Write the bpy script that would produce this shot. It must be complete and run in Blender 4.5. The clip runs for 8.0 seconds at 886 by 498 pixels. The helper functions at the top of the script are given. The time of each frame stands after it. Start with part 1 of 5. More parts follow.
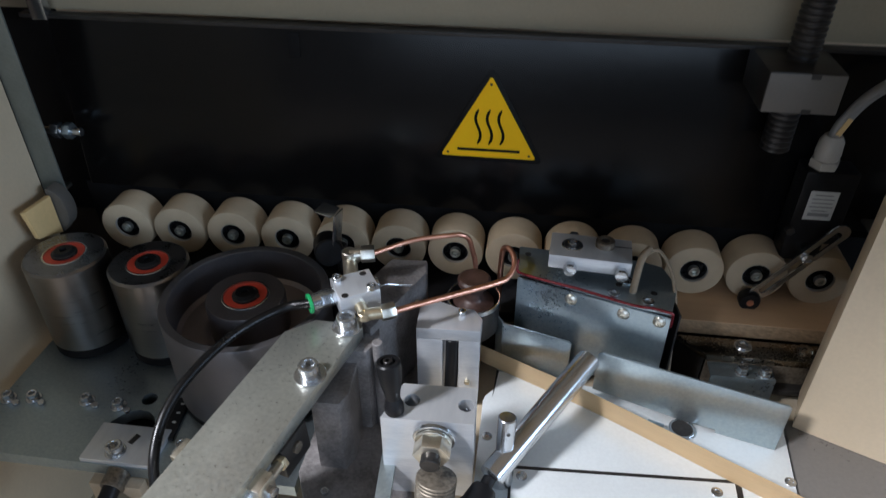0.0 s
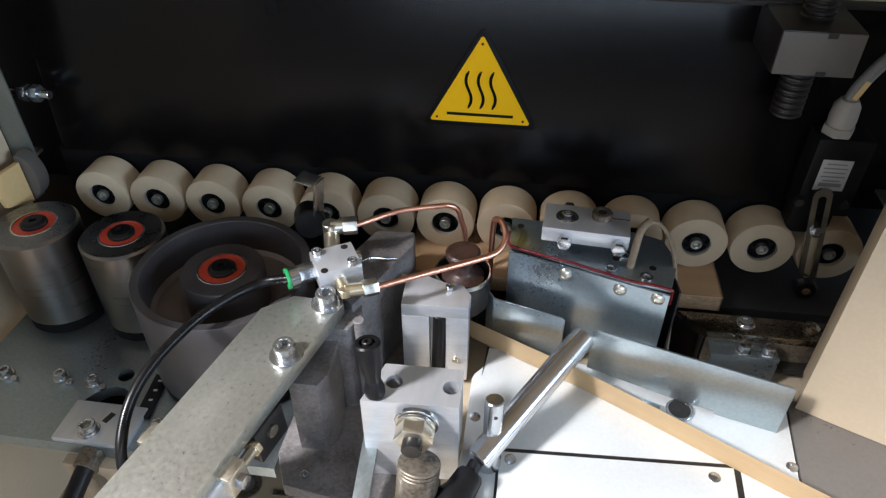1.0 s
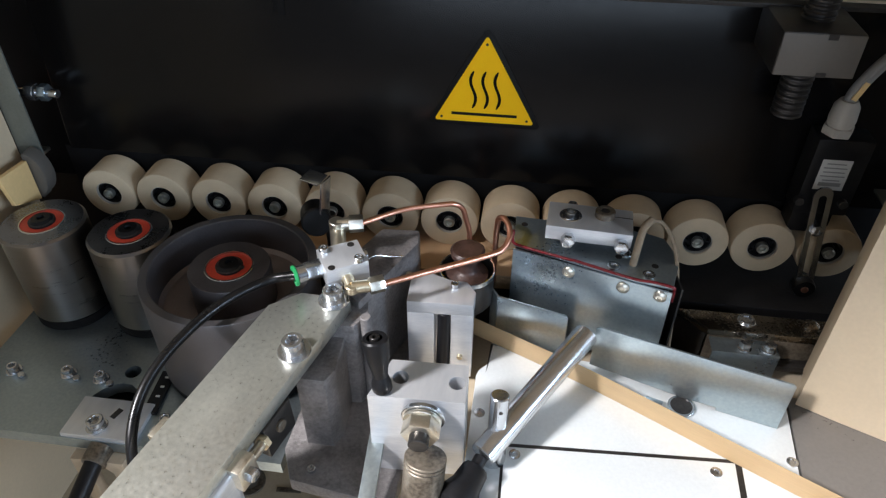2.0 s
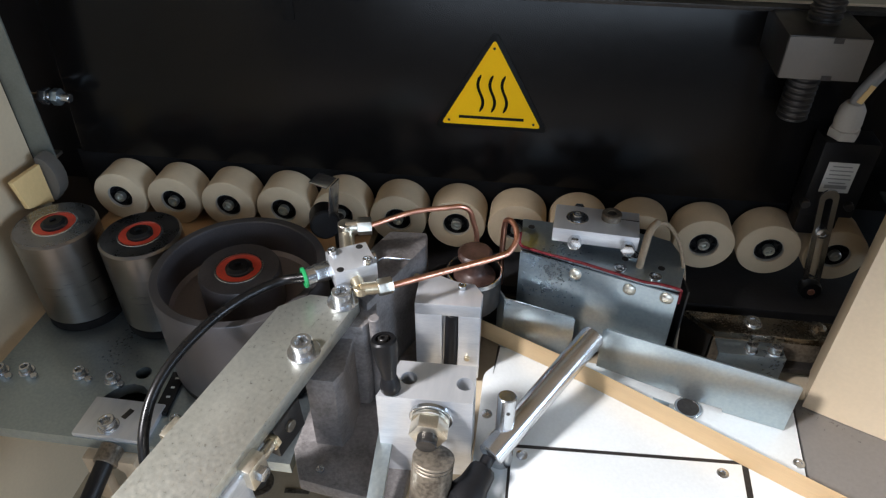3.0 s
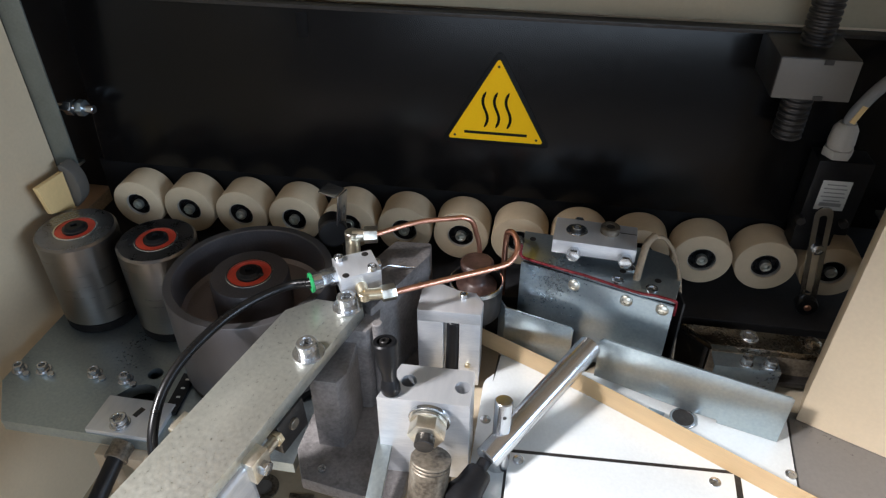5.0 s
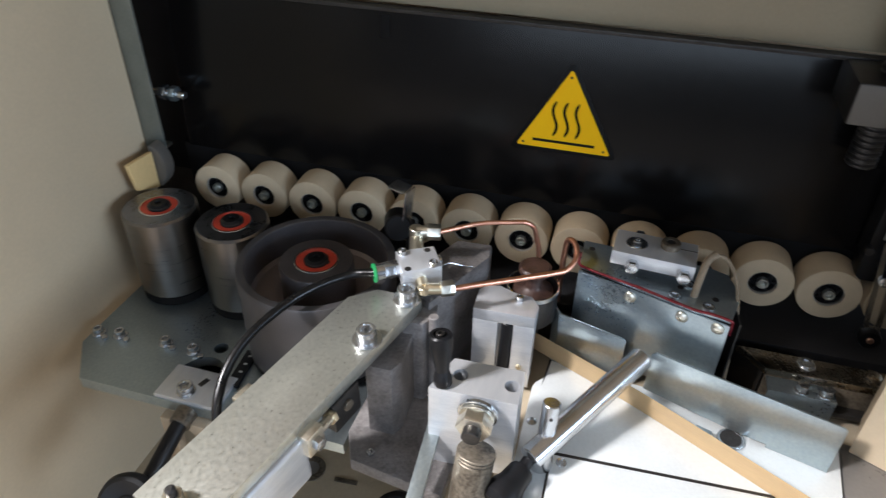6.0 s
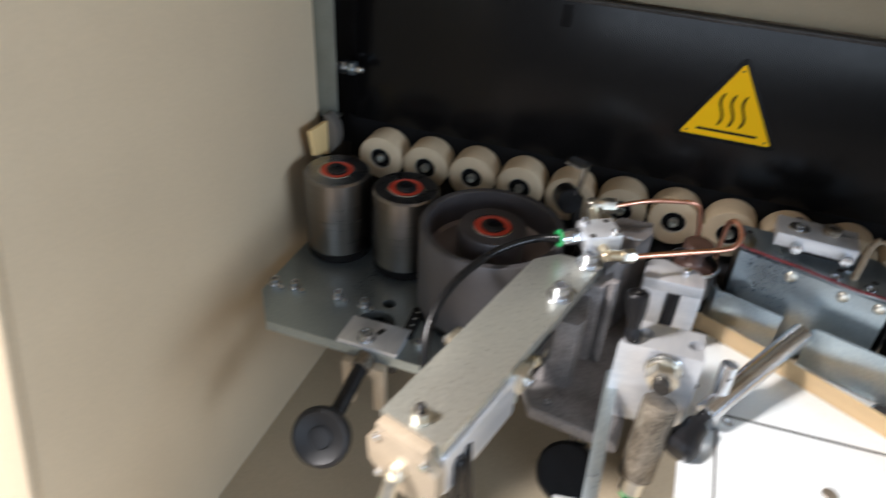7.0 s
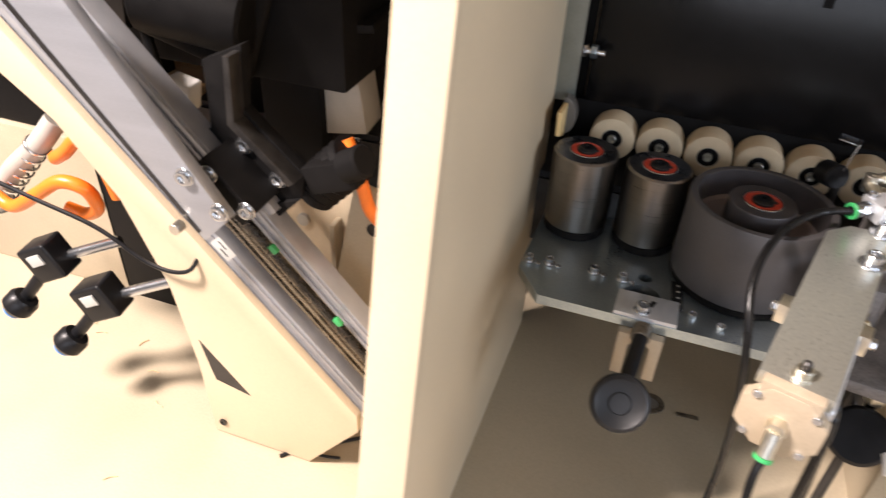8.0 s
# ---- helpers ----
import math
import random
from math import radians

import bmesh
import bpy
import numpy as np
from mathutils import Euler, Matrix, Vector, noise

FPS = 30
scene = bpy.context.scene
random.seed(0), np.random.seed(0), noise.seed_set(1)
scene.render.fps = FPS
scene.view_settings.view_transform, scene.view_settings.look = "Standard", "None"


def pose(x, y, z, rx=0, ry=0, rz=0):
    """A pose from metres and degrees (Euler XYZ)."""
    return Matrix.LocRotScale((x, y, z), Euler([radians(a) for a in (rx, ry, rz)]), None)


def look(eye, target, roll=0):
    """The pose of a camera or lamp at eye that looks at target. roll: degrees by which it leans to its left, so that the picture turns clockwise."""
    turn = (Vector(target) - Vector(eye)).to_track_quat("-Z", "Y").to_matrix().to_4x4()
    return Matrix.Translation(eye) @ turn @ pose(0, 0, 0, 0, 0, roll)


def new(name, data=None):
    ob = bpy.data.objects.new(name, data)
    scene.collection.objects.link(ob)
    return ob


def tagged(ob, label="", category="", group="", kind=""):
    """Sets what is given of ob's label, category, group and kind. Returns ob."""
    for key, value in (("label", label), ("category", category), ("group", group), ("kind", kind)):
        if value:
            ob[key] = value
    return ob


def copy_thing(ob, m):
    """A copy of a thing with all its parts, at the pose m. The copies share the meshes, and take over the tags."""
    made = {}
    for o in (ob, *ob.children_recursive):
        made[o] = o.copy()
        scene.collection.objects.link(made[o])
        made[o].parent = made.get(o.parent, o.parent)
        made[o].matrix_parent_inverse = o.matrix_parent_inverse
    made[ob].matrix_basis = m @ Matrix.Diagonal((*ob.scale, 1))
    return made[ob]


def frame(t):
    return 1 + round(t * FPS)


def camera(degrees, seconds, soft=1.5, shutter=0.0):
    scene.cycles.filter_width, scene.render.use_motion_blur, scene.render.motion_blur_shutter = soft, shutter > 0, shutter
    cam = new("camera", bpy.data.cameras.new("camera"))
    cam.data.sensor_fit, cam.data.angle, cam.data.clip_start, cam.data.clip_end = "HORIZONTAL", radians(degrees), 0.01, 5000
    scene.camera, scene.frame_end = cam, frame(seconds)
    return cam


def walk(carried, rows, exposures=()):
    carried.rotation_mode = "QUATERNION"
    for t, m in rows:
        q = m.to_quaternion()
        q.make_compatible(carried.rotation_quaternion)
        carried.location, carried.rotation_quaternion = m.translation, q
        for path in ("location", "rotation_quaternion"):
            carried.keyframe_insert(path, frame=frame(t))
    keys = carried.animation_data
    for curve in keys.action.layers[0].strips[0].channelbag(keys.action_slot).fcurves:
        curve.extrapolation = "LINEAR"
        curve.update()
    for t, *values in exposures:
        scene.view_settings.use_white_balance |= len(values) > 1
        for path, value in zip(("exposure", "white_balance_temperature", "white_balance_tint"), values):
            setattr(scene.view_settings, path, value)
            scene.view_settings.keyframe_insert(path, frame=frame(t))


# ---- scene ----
cam = camera(65.5, 8.0, 1.25, 0.5)
PATH = [
    (0, (0.0350, 0.0165, 1.3912), (-0.1770, 1.6303, 0.2290), 0.08),
    (0.5, (0.0460, 0.0487, 1.3747), (-0.1790, 1.6034, 0.1368), -0.48),
    (1, (0.0470, 0.0548, 1.3754), (-0.1690, 1.6030, 0.1279), -0.06),
    (1.5, (0.0430, 0.0508, 1.3766), (-0.1620, 1.6012, 0.1299), 0.26),
    (3, (0.0400, 0.0400, 1.3801), (-0.1871, 1.5959, 0.1441), -0.18),
    (3.5, (0.0410, 0.0381, 1.3822), (-0.1891, 1.5987, 0.1527), -0.38),
    (4, (0.0410, 0.0292, 1.3846), (-0.1870, 1.5965, 0.1633), -0.07),
    (5.5, (0.0600, 0.0092, 1.3865), (-0.2749, 1.5901, 0.2081), 0.23),
    (6, (0.0550, -0.0045, 1.3922), (-0.3799, 1.5547, 0.2176), 1.03),
    (6.5, (0.0230, -0.0362, 1.3997), (-0.5089, 1.4930, 0.2255), 1.74),
    (7, (-0.0870, -0.1309, 1.3872), (-0.5809, 1.4208, 0.2260), 3.52),
    (7.5, (-0.2490, -0.2507, 1.3728), (-0.7510, 1.2940, 0.2058), 2.80),
    (8, (-0.3830, -0.2798, 1.3711), (-0.8870, 1.2598, 0.1982), 2.89),
]
walk(cam, [(t, look(eye, target, roll)) for t, eye, target, roll in PATH],
     exposures=[(0.0, -0.64, 5900, 13), (0.5, -0.27, 6050, 13), (1.0, -0.10, 6200, 14), (6.5, -0.10, 6350, 14), (7.2, 0.04, 6650, 16), (8.0, 0.14, 7200, 22)])

# ---- light ----
world = bpy.data.worlds.new("sky")
scene.world = world
world.use_nodes = True
sky = world.node_tree.nodes.new("ShaderNodeTexSky")
sky.sky_type, sky.sun_disc, sky.sun_elevation, sky.sun_rotation = "NISHITA", False, radians(40), radians(200)
bgd = world.node_tree.nodes["Background"]
bgd.inputs["Strength"].default_value = 0.1
world.node_tree.links.new(sky.outputs[0], bgd.inputs[0])


# Added area lamps for unseen daylight; no skylight or window is known.
def added_area_lamp(name, eye, target, sx, sy, power, colour):
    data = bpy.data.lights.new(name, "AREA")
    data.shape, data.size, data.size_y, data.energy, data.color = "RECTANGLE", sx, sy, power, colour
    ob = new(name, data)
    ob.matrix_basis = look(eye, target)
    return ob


KEY_LAMP_AT = (-2.85, -1.55, 4.36)
added_area_lamp("key_lamp", KEY_LAMP_AT, (-0.2, 0.3, 0.9), 0.6, 0.8, 640, (1.0, 0.985, 0.965))
added_area_lamp("front_fill_lamp", (0.6, -4.38, 2.35), (0.6, 0.5, 1.4), 3.6, 1.8, 66, (0.70, 0.85, 1.0))
added_area_lamp("side_fill_lamp", (4.38, -1.75, 2.2), (-0.5, 0.2, 1.0), 2.2, 1.3, 145, (0.66, 0.83, 1.0))


# ---- materials ----
def mat(name, base, rough=0.5, metal=0.0, scale=40, var=0.12, rvar=0.08, bump=0.05, bscale=500, stretch=(1, 1, 1),
        tint=None, coat=0.0, obj=0.0):
    m = bpy.data.materials.new(name)
    m.use_nodes = True
    n, link = m.node_tree.nodes, m.node_tree.links.new
    b = n["Principled BSDF"]
    co, mp = n.new("ShaderNodeTexCoord"), n.new("ShaderNodeMapping")
    mp.inputs["Scale"].default_value = stretch
    link(co.outputs["Object"], mp.inputs["Vector"])
    big, fine = n.new("ShaderNodeTexNoise"), n.new("ShaderNodeTexNoise")
    big.inputs["Scale"].default_value, big.inputs["Detail"].default_value = scale, 5
    fine.inputs["Scale"].default_value, fine.inputs["Detail"].default_value = bscale, 3
    link(mp.outputs[0], big.inputs["Vector"])
    link(mp.outputs[0], fine.inputs["Vector"])
    add = n.new("ShaderNodeMath")
    add.operation = "MULTIPLY_ADD"
    add.inputs[1].default_value = 0.4
    link(fine.outputs[0], add.inputs[0])
    sc = n.new("ShaderNodeMath")
    sc.operation = "MULTIPLY"
    sc.inputs[1].default_value = 0.6
    link(big.outputs[0], sc.inputs[0])
    link(sc.outputs[0], add.inputs[2])
    ramp = n.new("ShaderNodeValToRGB")
    lo = tuple(c * (1 - var) for c in base)
    hi = tuple(min(1, c * (1 + var)) for c in (tint or base))
    ramp.color_ramp.elements[0].position, ramp.color_ramp.elements[1].position = 0.36, 0.64
    ramp.color_ramp.elements[0].color, ramp.color_ramp.elements[1].color = (*lo, 1), (*hi, 1)
    link(add.outputs[0], ramp.inputs[0])
    out = ramp.outputs[0]
    if obj:
        info, hsv, mr = n.new("ShaderNodeObjectInfo"), n.new("ShaderNodeHueSaturation"), n.new("ShaderNodeMapRange")
        mr.inputs[3].default_value, mr.inputs[4].default_value = 1 - obj, 1 + obj
        link(info.outputs["Random"], mr.inputs[0])
        link(mr.outputs[0], hsv.inputs["Value"])
        link(out, hsv.inputs["Color"])
        out = hsv.outputs[0]
    link(out, b.inputs["Base Color"])
    rr = n.new("ShaderNodeMapRange")
    rr.inputs[1].default_value, rr.inputs[2].default_value = 0.3, 0.7
    rr.inputs[3].default_value, rr.inputs[4].default_value = max(0.03, rough - rvar), min(1, rough + rvar)
    link(add.outputs[0], rr.inputs[0])
    link(rr.outputs[0], b.inputs["Roughness"])
    b.inputs["Metallic"].default_value = metal
    b.inputs["Coat Weight"].default_value = coat
    if bump:
        bp = n.new("ShaderNodeBump")
        bp.inputs["Strength"].default_value, bp.inputs["Distance"].default_value = bump, 0.001
        link(fine.outputs[0], bp.inputs["Height"])
        link(bp.outputs[0], b.inputs["Normal"])
    return m


def dull(m, level):
    """Lowers the gloss of a lacquer or paint."""
    m.node_tree.nodes["Principled BSDF"].inputs["Specular IOR Level"].default_value = level
    return m


ZINC = mat("zinc_plated_steel", (0.50, 0.51, 0.465), 0.32, 0.85, 240, 0.035, 0.07, 0.0, 1500, tint=(0.57, 0.575, 0.52))
ZINC_BLUE = mat("blue_zinc_steel", (0.36, 0.43, 0.48), 0.32, 0.9, 9, 0.10, 0.07, 0.03, 300, tint=(0.42, 0.48, 0.49))
TABLE = mat("pale_zinc_table", (0.76, 0.79, 0.785), 0.34, 0.3, 9, 0.05, 0.07, 0.02, 300)
BRIGHT = mat("bright_steel", (0.60, 0.615, 0.63), 0.22, 0.97, 40, 0.03, 0.03, 0.0, 700)
ALU = mat("milled_aluminium", (0.66, 0.68, 0.71), 0.36, 0.65, 30, 0.04, 0.07, 0.03, 160, stretch=(1, 0.25, 5), tint=(0.73, 0.74, 0.755))
TURNED = mat("turned_steel", (0.235, 0.215, 0.195), 0.30, 1.0, 40, 0.05, 0.04, 0.02, 300, stretch=(0.2, 0.2, 5))
TOPRING = mat("turned_steel_face", (0.26, 0.265, 0.29), 0.30, 1.0, 60, 0.12, 0.08, 0.05, 600)
DRUM = mat("grey_coated_drum", (0.098, 0.093, 0.096), 0.44, 0.3, 25, 0.12, 0.08, 0.05, 600)
# Web tone raised: the light falling on it is put into the colour.
DRUM_IN = mat("lit_drum_web", (0.27, 0.232, 0.236), 0.40, 0.3, 25, 0.14, 0.1, 0.05, 600)
DRUM_WALL = mat("black_drum_wall", (0.085, 0.077, 0.080), 0.40, 0.3, 25, 0.2, 0.08, 0.05, 600)
CAST = mat("cast_iron", (0.16, 0.148, 0.143), 0.58, 0.3, 40, 0.22, 0.1, 0.7, 330, tint=(0.215, 0.20, 0.195))
STEEL_FACE = mat("sawn_steel_face", (0.125, 0.113, 0.098), 0.5, 0.25, 20, 0.07, 0.08, 0.1, 300)
CAP = mat("pale_bronze_cap", (0.46, 0.37, 0.265), 0.45, 0.2, 30, 0.08, 0.08, 0.1, 300)
BLACK_PLATE = mat("black_lacquered_plate", (0.0042, 0.0038, 0.0038), 0.22, 0.0, 5, 0.2, 0.05, 0.02, 90)
BLACK = mat("black_plastic", (0.009, 0.009, 0.010), 0.36, 0.0, 60, 0.2, 0.08, 0.05, 500)
BLACK_STEEL = mat("blackened_steel", (0.045, 0.042, 0.04), 0.38, 0.6, 40, 0.3, 0.1, 0.1, 400)
RUBBER = mat("beige_rubber", (0.53, 0.425, 0.29), 0.72, 0.0, 45, 0.08, 0.06, 0.2, 900, obj=0.05)
RED = mat("red_seal", (0.68, 0.075, 0.04), 0.42, 0.0, 80, 0.15, 0.08, 0.05, 600)
COPPER = mat("copper_pipe", (0.80, 0.40, 0.27), 0.34, 1.0, 40, 0.05, 0.05, 0.01, 600, tint=(0.88, 0.46, 0.33))
NICKEL = mat("nickel_brass", (0.78, 0.74, 0.64), 0.32, 1.0, 80, 0.1, 0.06, 0.03, 600)
BRASS = mat("yellow_brass", (0.70, 0.60, 0.42), 0.34, 1.0, 80, 0.12, 0.06, 0.03, 600)
BEIGE = mat("beige_machine_paint", (0.62, 0.50, 0.345), 0.42, 0.0, 6, 0.05, 0.06, 0.12, 260)
# Darker copy of the beige; shade over the bed is in the colour.
BEIGE_DARKENED = mat("darkened_beige_paint", (0.44, 0.365, 0.26), 0.48, 0.0, 5, 0.08, 0.08, 0.12, 260)
# Beam beige darkened: the shade it stands in is put into the colour.
BEAM_SHADED = mat("shaded_beam_beige", (0.30, 0.255, 0.175), 0.5, 0.0, 6, 0.06, 0.06, 0.12, 260)
YELLOW = mat("sign_yellow", (0.98, 0.55, 0.002), 0.62, 0.0, 12, 0.03, 0.05, 0.0)
YELLOW.node_tree.nodes["Principled BSDF"].inputs["Specular IOR Level"].default_value = 0.15
AMBER = mat("amber_paint", (0.74, 0.52, 0.24), 0.42, 0.0, 12, 0.06, 0.05, 0.05, 260)
STRIP = mat("dull_galvanised_strip", (0.22, 0.235, 0.21), 0.42, 0.6, 20, 0.14, 0.08, 0.06, 400)
MATT_BLACK = mat("matt_black_unit", (0.0075, 0.007, 0.007), 0.58, 0.0, 30, 0.25, 0.1, 0.1, 300)
EXTRUDED = mat("anodised_aluminium_rail", (0.38, 0.39, 0.415), 0.36, 0.5, 10, 0.1, 0.08, 0.05, 500, stretch=(0.3, 4, 4))
# Darker than the table: the shadow over the side plate is in the colour.
SIDE_PLATE = mat("shaded_table_plate", (0.20, 0.188, 0.175), 0.30, 0.35, 8, 0.08, 0.08, 0.05, 300)
KNOB = mat("matt_black_knob", (0.010, 0.010, 0.011), 0.5, 0.0, 60, 0.15, 0.06, 0.1, 500)
HOSE = mat("black_hose", (0.005, 0.005, 0.0055), 0.3, 0.0, 60, 0.2, 0.06, 0.02, 500)
SIGN_BLACK = mat("sign_black", (0.006, 0.006, 0.006), 0.45, 0.0, 12, 0.1, 0.05, 0.0)
WOOD = mat("chipboard_panel_face", (0.50, 0.33, 0.19), 0.52, 0.0, 14, 0.08, 0.06, 0.1, 300, stretch=(0.4, 4, 4))
CHIP = mat("chipboard_core", (0.42, 0.29, 0.17), 0.8, 0.0, 220, 0.3, 0.05, 0.6, 500)
TAPE = mat("wood_edging_tape", (0.70, 0.51, 0.29), 0.42, 0.0, 12, 0.08, 0.06, 0.04, 300, stretch=(0.3, 0.3, 6))
LABEL = mat("silver_label", (0.55, 0.55, 0.52), 0.5, 0.2, 20, 0.06, 0.05, 0.0)
INK = mat("dark_ink", (0.03, 0.03, 0.03), 0.6, 0.0, 20, 0.1, 0.05, 0.0)
GLAND = mat("grey_plastic", (0.40, 0.375, 0.33), 0.5, 0.0, 40, 0.06, 0.05, 0.05, 500)
CABLE = mat("grey_cable", (0.24, 0.24, 0.235), 0.5, 0.0, 40, 0.06, 0.05, 0.05, 500)
GREEN = mat("green_plastic", (0.02, 0.33, 0.10), 0.4, 0.0, 40, 0.1, 0.05, 0.0)
WHITE = mat("white_plastic", (0.78, 0.76, 0.72), 0.45, 0.0, 40, 0.05, 0.05, 0.0)
ORANGE = mat("orange_hose", (0.90, 0.20, 0.02), 0.38, 0.0, 40, 0.1, 0.05, 0.0)
BLUE = mat("blue_cap", (0.10, 0.25, 0.50), 0.35, 0.0, 40, 0.1, 0.05, 0.0)
SEALANT = mat("red_sealant", (0.16, 0.01, 0.016), 0.3, 0.0, 200, 0.3, 0.06, 0.3, 400)
GLUE = mat("burnt_glue", (0.055, 0.030, 0.024), 0.38, 0.1, 70, 0.35, 0.1, 0.3, 300)
HOT = mat("heat_tinted_steel", (0.11, 0.085, 0.062), 0.42, 0.55, 40, 0.4, 0.12, 0.1, 300, tint=(0.20, 0.17, 0.13))
RAIL = mat("dark_bright_rail", (0.27, 0.24, 0.20), 0.26, 1.0, 22, 0.3, 0.1, 0.05, 400)
CONCRETE = mat("concrete", (0.25, 0.215, 0.18), 0.7, 0.0, 2, 0.15, 0.06, 0.2, 60)
HALL_WALL = mat("hall_plaster", (0.21, 0.215, 0.22), 0.8, 0.0, 1, 0.06, 0.05, 0.1, 40)
BELT = mat("black_conveyor", (0.02, 0.02, 0.022), 0.55, 0.0, 60, 0.2, 0.08, 0.3, 300)
SLEEVE = mat("fabric_sleeve", (0.26, 0.20, 0.135), 0.8, 0.0, 200, 0.2, 0.05, 0.8, 700)
for m_, level in ((BLACK_PLATE, 0.24), (SIGN_BLACK, 0.15), (BELT, 0.2), (BLACK, 0.25), (MATT_BLACK, 0.1), (HOSE, 0.35), (RUBBER, 0.25)):
    dull(m_, level)


# ---- building helpers ----
def bm_box(sx, sy, sz, m=None, bevel=0.0008, seg=2):
    """A box of that size about its centre."""
    bm = bmesh.new()
    bmesh.ops.create_cube(bm, size=1.0, matrix=Matrix.Diagonal((sx, sy, sz, 1)))
    if bevel:
        bmesh.ops.bevel(bm, geom=list(bm.edges), offset=bevel, segments=seg, affect="EDGES", profile=0.6)
    bm.transform(m or Matrix())
    return bm


def bm_prism(pts, z0, z1, bevel=0.0008, m=None):
    """An upright prism over an outline of (x, y)."""
    bm = bmesh.new()
    lo = [bm.verts.new((x, y, z0)) for x, y in pts]
    hi = [bm.verts.new((x, y, z1)) for x, y in pts]
    n = len(pts)
    bm.faces.new(lo[::-1])
    bm.faces.new(hi)
    for i in range(n):
        bm.faces.new((lo[i], lo[(i + 1) % n], hi[(i + 1) % n], hi[i]))
    bmesh.ops.recalc_face_normals(bm, faces=bm.faces)
    if bevel:
        bmesh.ops.bevel(bm, geom=list(bm.edges), offset=bevel, segments=2, affect="EDGES", profile=0.6)
    bm.transform(m or Matrix())
    return bm


def circle(x, y, r, seg=24):
    return [(x + r * math.cos(2 * math.pi * k / seg), y + r * math.sin(2 * math.pi * k / seg)) for k in range(seg)]


def bm_pierced(outline, holes, z0, z1, m=None):
    """A plate with openings right through it."""
    bm = bmesh.new()
    for loop in [outline] + holes:
        v = [bm.verts.new((x, y, z0)) for x, y in loop]
        for i in range(len(v)):
            bm.edges.new((v[i], v[(i + 1) % len(v)]))
    bmesh.ops.triangle_fill(bm, use_beauty=True, use_dissolve=False, edges=list(bm.edges))
    up = bmesh.ops.extrude_face_region(bm, geom=list(bm.faces), use_keep_orig=True)["geom"]
    for v in up:
        if isinstance(v, bmesh.types.BMVert):
            v.co.z = z1
    bmesh.ops.recalc_face_normals(bm, faces=bm.faces)
    bm.transform(m or Matrix())
    return bm


def bm_socket_head(r, h, z, m=None, seg=48):
    """A knurled cylinder head with a hexagonal socket."""
    k = r * 0.56
    rows = [(r * 0.96, z, 0, 0), (r, z + h * 0.08, 0, 1), (r, z + h * 0.80, 0, 1), (r * 0.985, z + h * 0.84, 0, 0), (r * 0.985, z + h * 0.93, 0, 0),
            (r * 0.90, z + h, 0, 0), (k * 1.12, z + h, 0.3, 0), (k, z + h * 0.94, 1, 0), (k * 0.98, z + h * 0.40, 1, 0), (k * 0.3, z + h * 0.36, 1, 0)]
    bm = bmesh.new()
    rings = []
    for rad, zz, hexed, knurl in rows:
        ring = []
        for i in range(seg):
            a = 2 * math.pi * i / seg
            b = (a % (math.pi / 3)) - math.pi / 6
            f = 1 + hexed * (math.cos(math.pi / 6) / math.cos(b) * 1.08 - 1)
            q = rad * f * (1 - 0.03 * knurl * (i % 2))
            ring.append(bm.verts.new((q * math.cos(a), q * math.sin(a), zz)))
        rings.append(ring)
    for lo, hi in zip(rings, rings[1:]):
        for i in range(seg):
            j = (i + 1) % seg
            bm.faces.new((lo[i], lo[j], hi[j], hi[i]))
    bm.faces.new(rings[0][::-1])
    bm.faces.new(rings[-1])
    bmesh.ops.recalc_face_normals(bm, faces=bm.faces)
    bm.transform(m or Matrix())
    return bm


def bm_lathe(profile, seg=32, m=None):
    """A turned body: (radius, height) from the bottom axis to the top axis."""
    bm = bmesh.new()
    rings = []
    for r, z in profile:
        if r < 1e-6:
            rings.append([bm.verts.new((0, 0, z))])
        else:
            rings.append([bm.verts.new((r * math.cos(2 * math.pi * k / seg), r * math.sin(2 * math.pi * k / seg), z)) for k in range(seg)])
    for a, b in zip(rings, rings[1:]):
        for k in range(seg):
            q = (k + 1) % seg
            if len(a) == 1 and len(b) > 1:
                bm.faces.new((a[0], b[q], b[k]))
            elif len(b) == 1 and len(a) > 1:
                bm.faces.new((a[k], a[q], b[0]))
            elif len(a) > 1:
                bm.faces.new((a[k], a[q], b[q], b[k]))
    bmesh.ops.recalc_face_normals(bm, faces=bm.faces)
    bm.transform(m or Matrix())
    return bm


def along(p0, p1):
    """The pose at p0 whose z axis points to p1."""
    d = Vector(p1) - Vector(p0)
    return Matrix.Translation(p0) @ d.to_track_quat("Z", "Y").to_matrix().to_4x4()


def bm_rod(p0, p1, r, seg=24, ch=0.0006, r1=None):
    h = (Vector(p1) - Vector(p0)).length
    e = r if r1 is None else r1
    return bm_lathe([(0, 0), (r - ch, 0), (r, ch), (e, h - ch), (e - ch, h), (0, h)], seg, along(p0, p1))


def bm_ring(r0, r1, z0, z1, seg=36, m=None, ch=0.0005):
    return bm_lathe([(r0, z0), (r1 - ch, z0), (r1, z0 + ch), (r1, z1 - ch), (r1 - ch, z1), (r0, z1), (r0, z0)], seg, m)


def smooth_path(pts, n=8):
    """A smooth line through points."""
    p = [Vector(q) for q in pts]
    p = [2 * p[0] - p[1], *p, 2 * p[-1] - p[-2]]
    out = []
    for a, b, c, d in zip(p, p[1:], p[2:], p[3:]):
        for k in range(n):
            t = k / n
            out.append(0.5 * (2 * b + (c - a) * t + (2 * a - 5 * b + 4 * c - d) * t * t + (3 * b - a - 3 * c + d) * t ** 3))
    return out + [p[-2]]


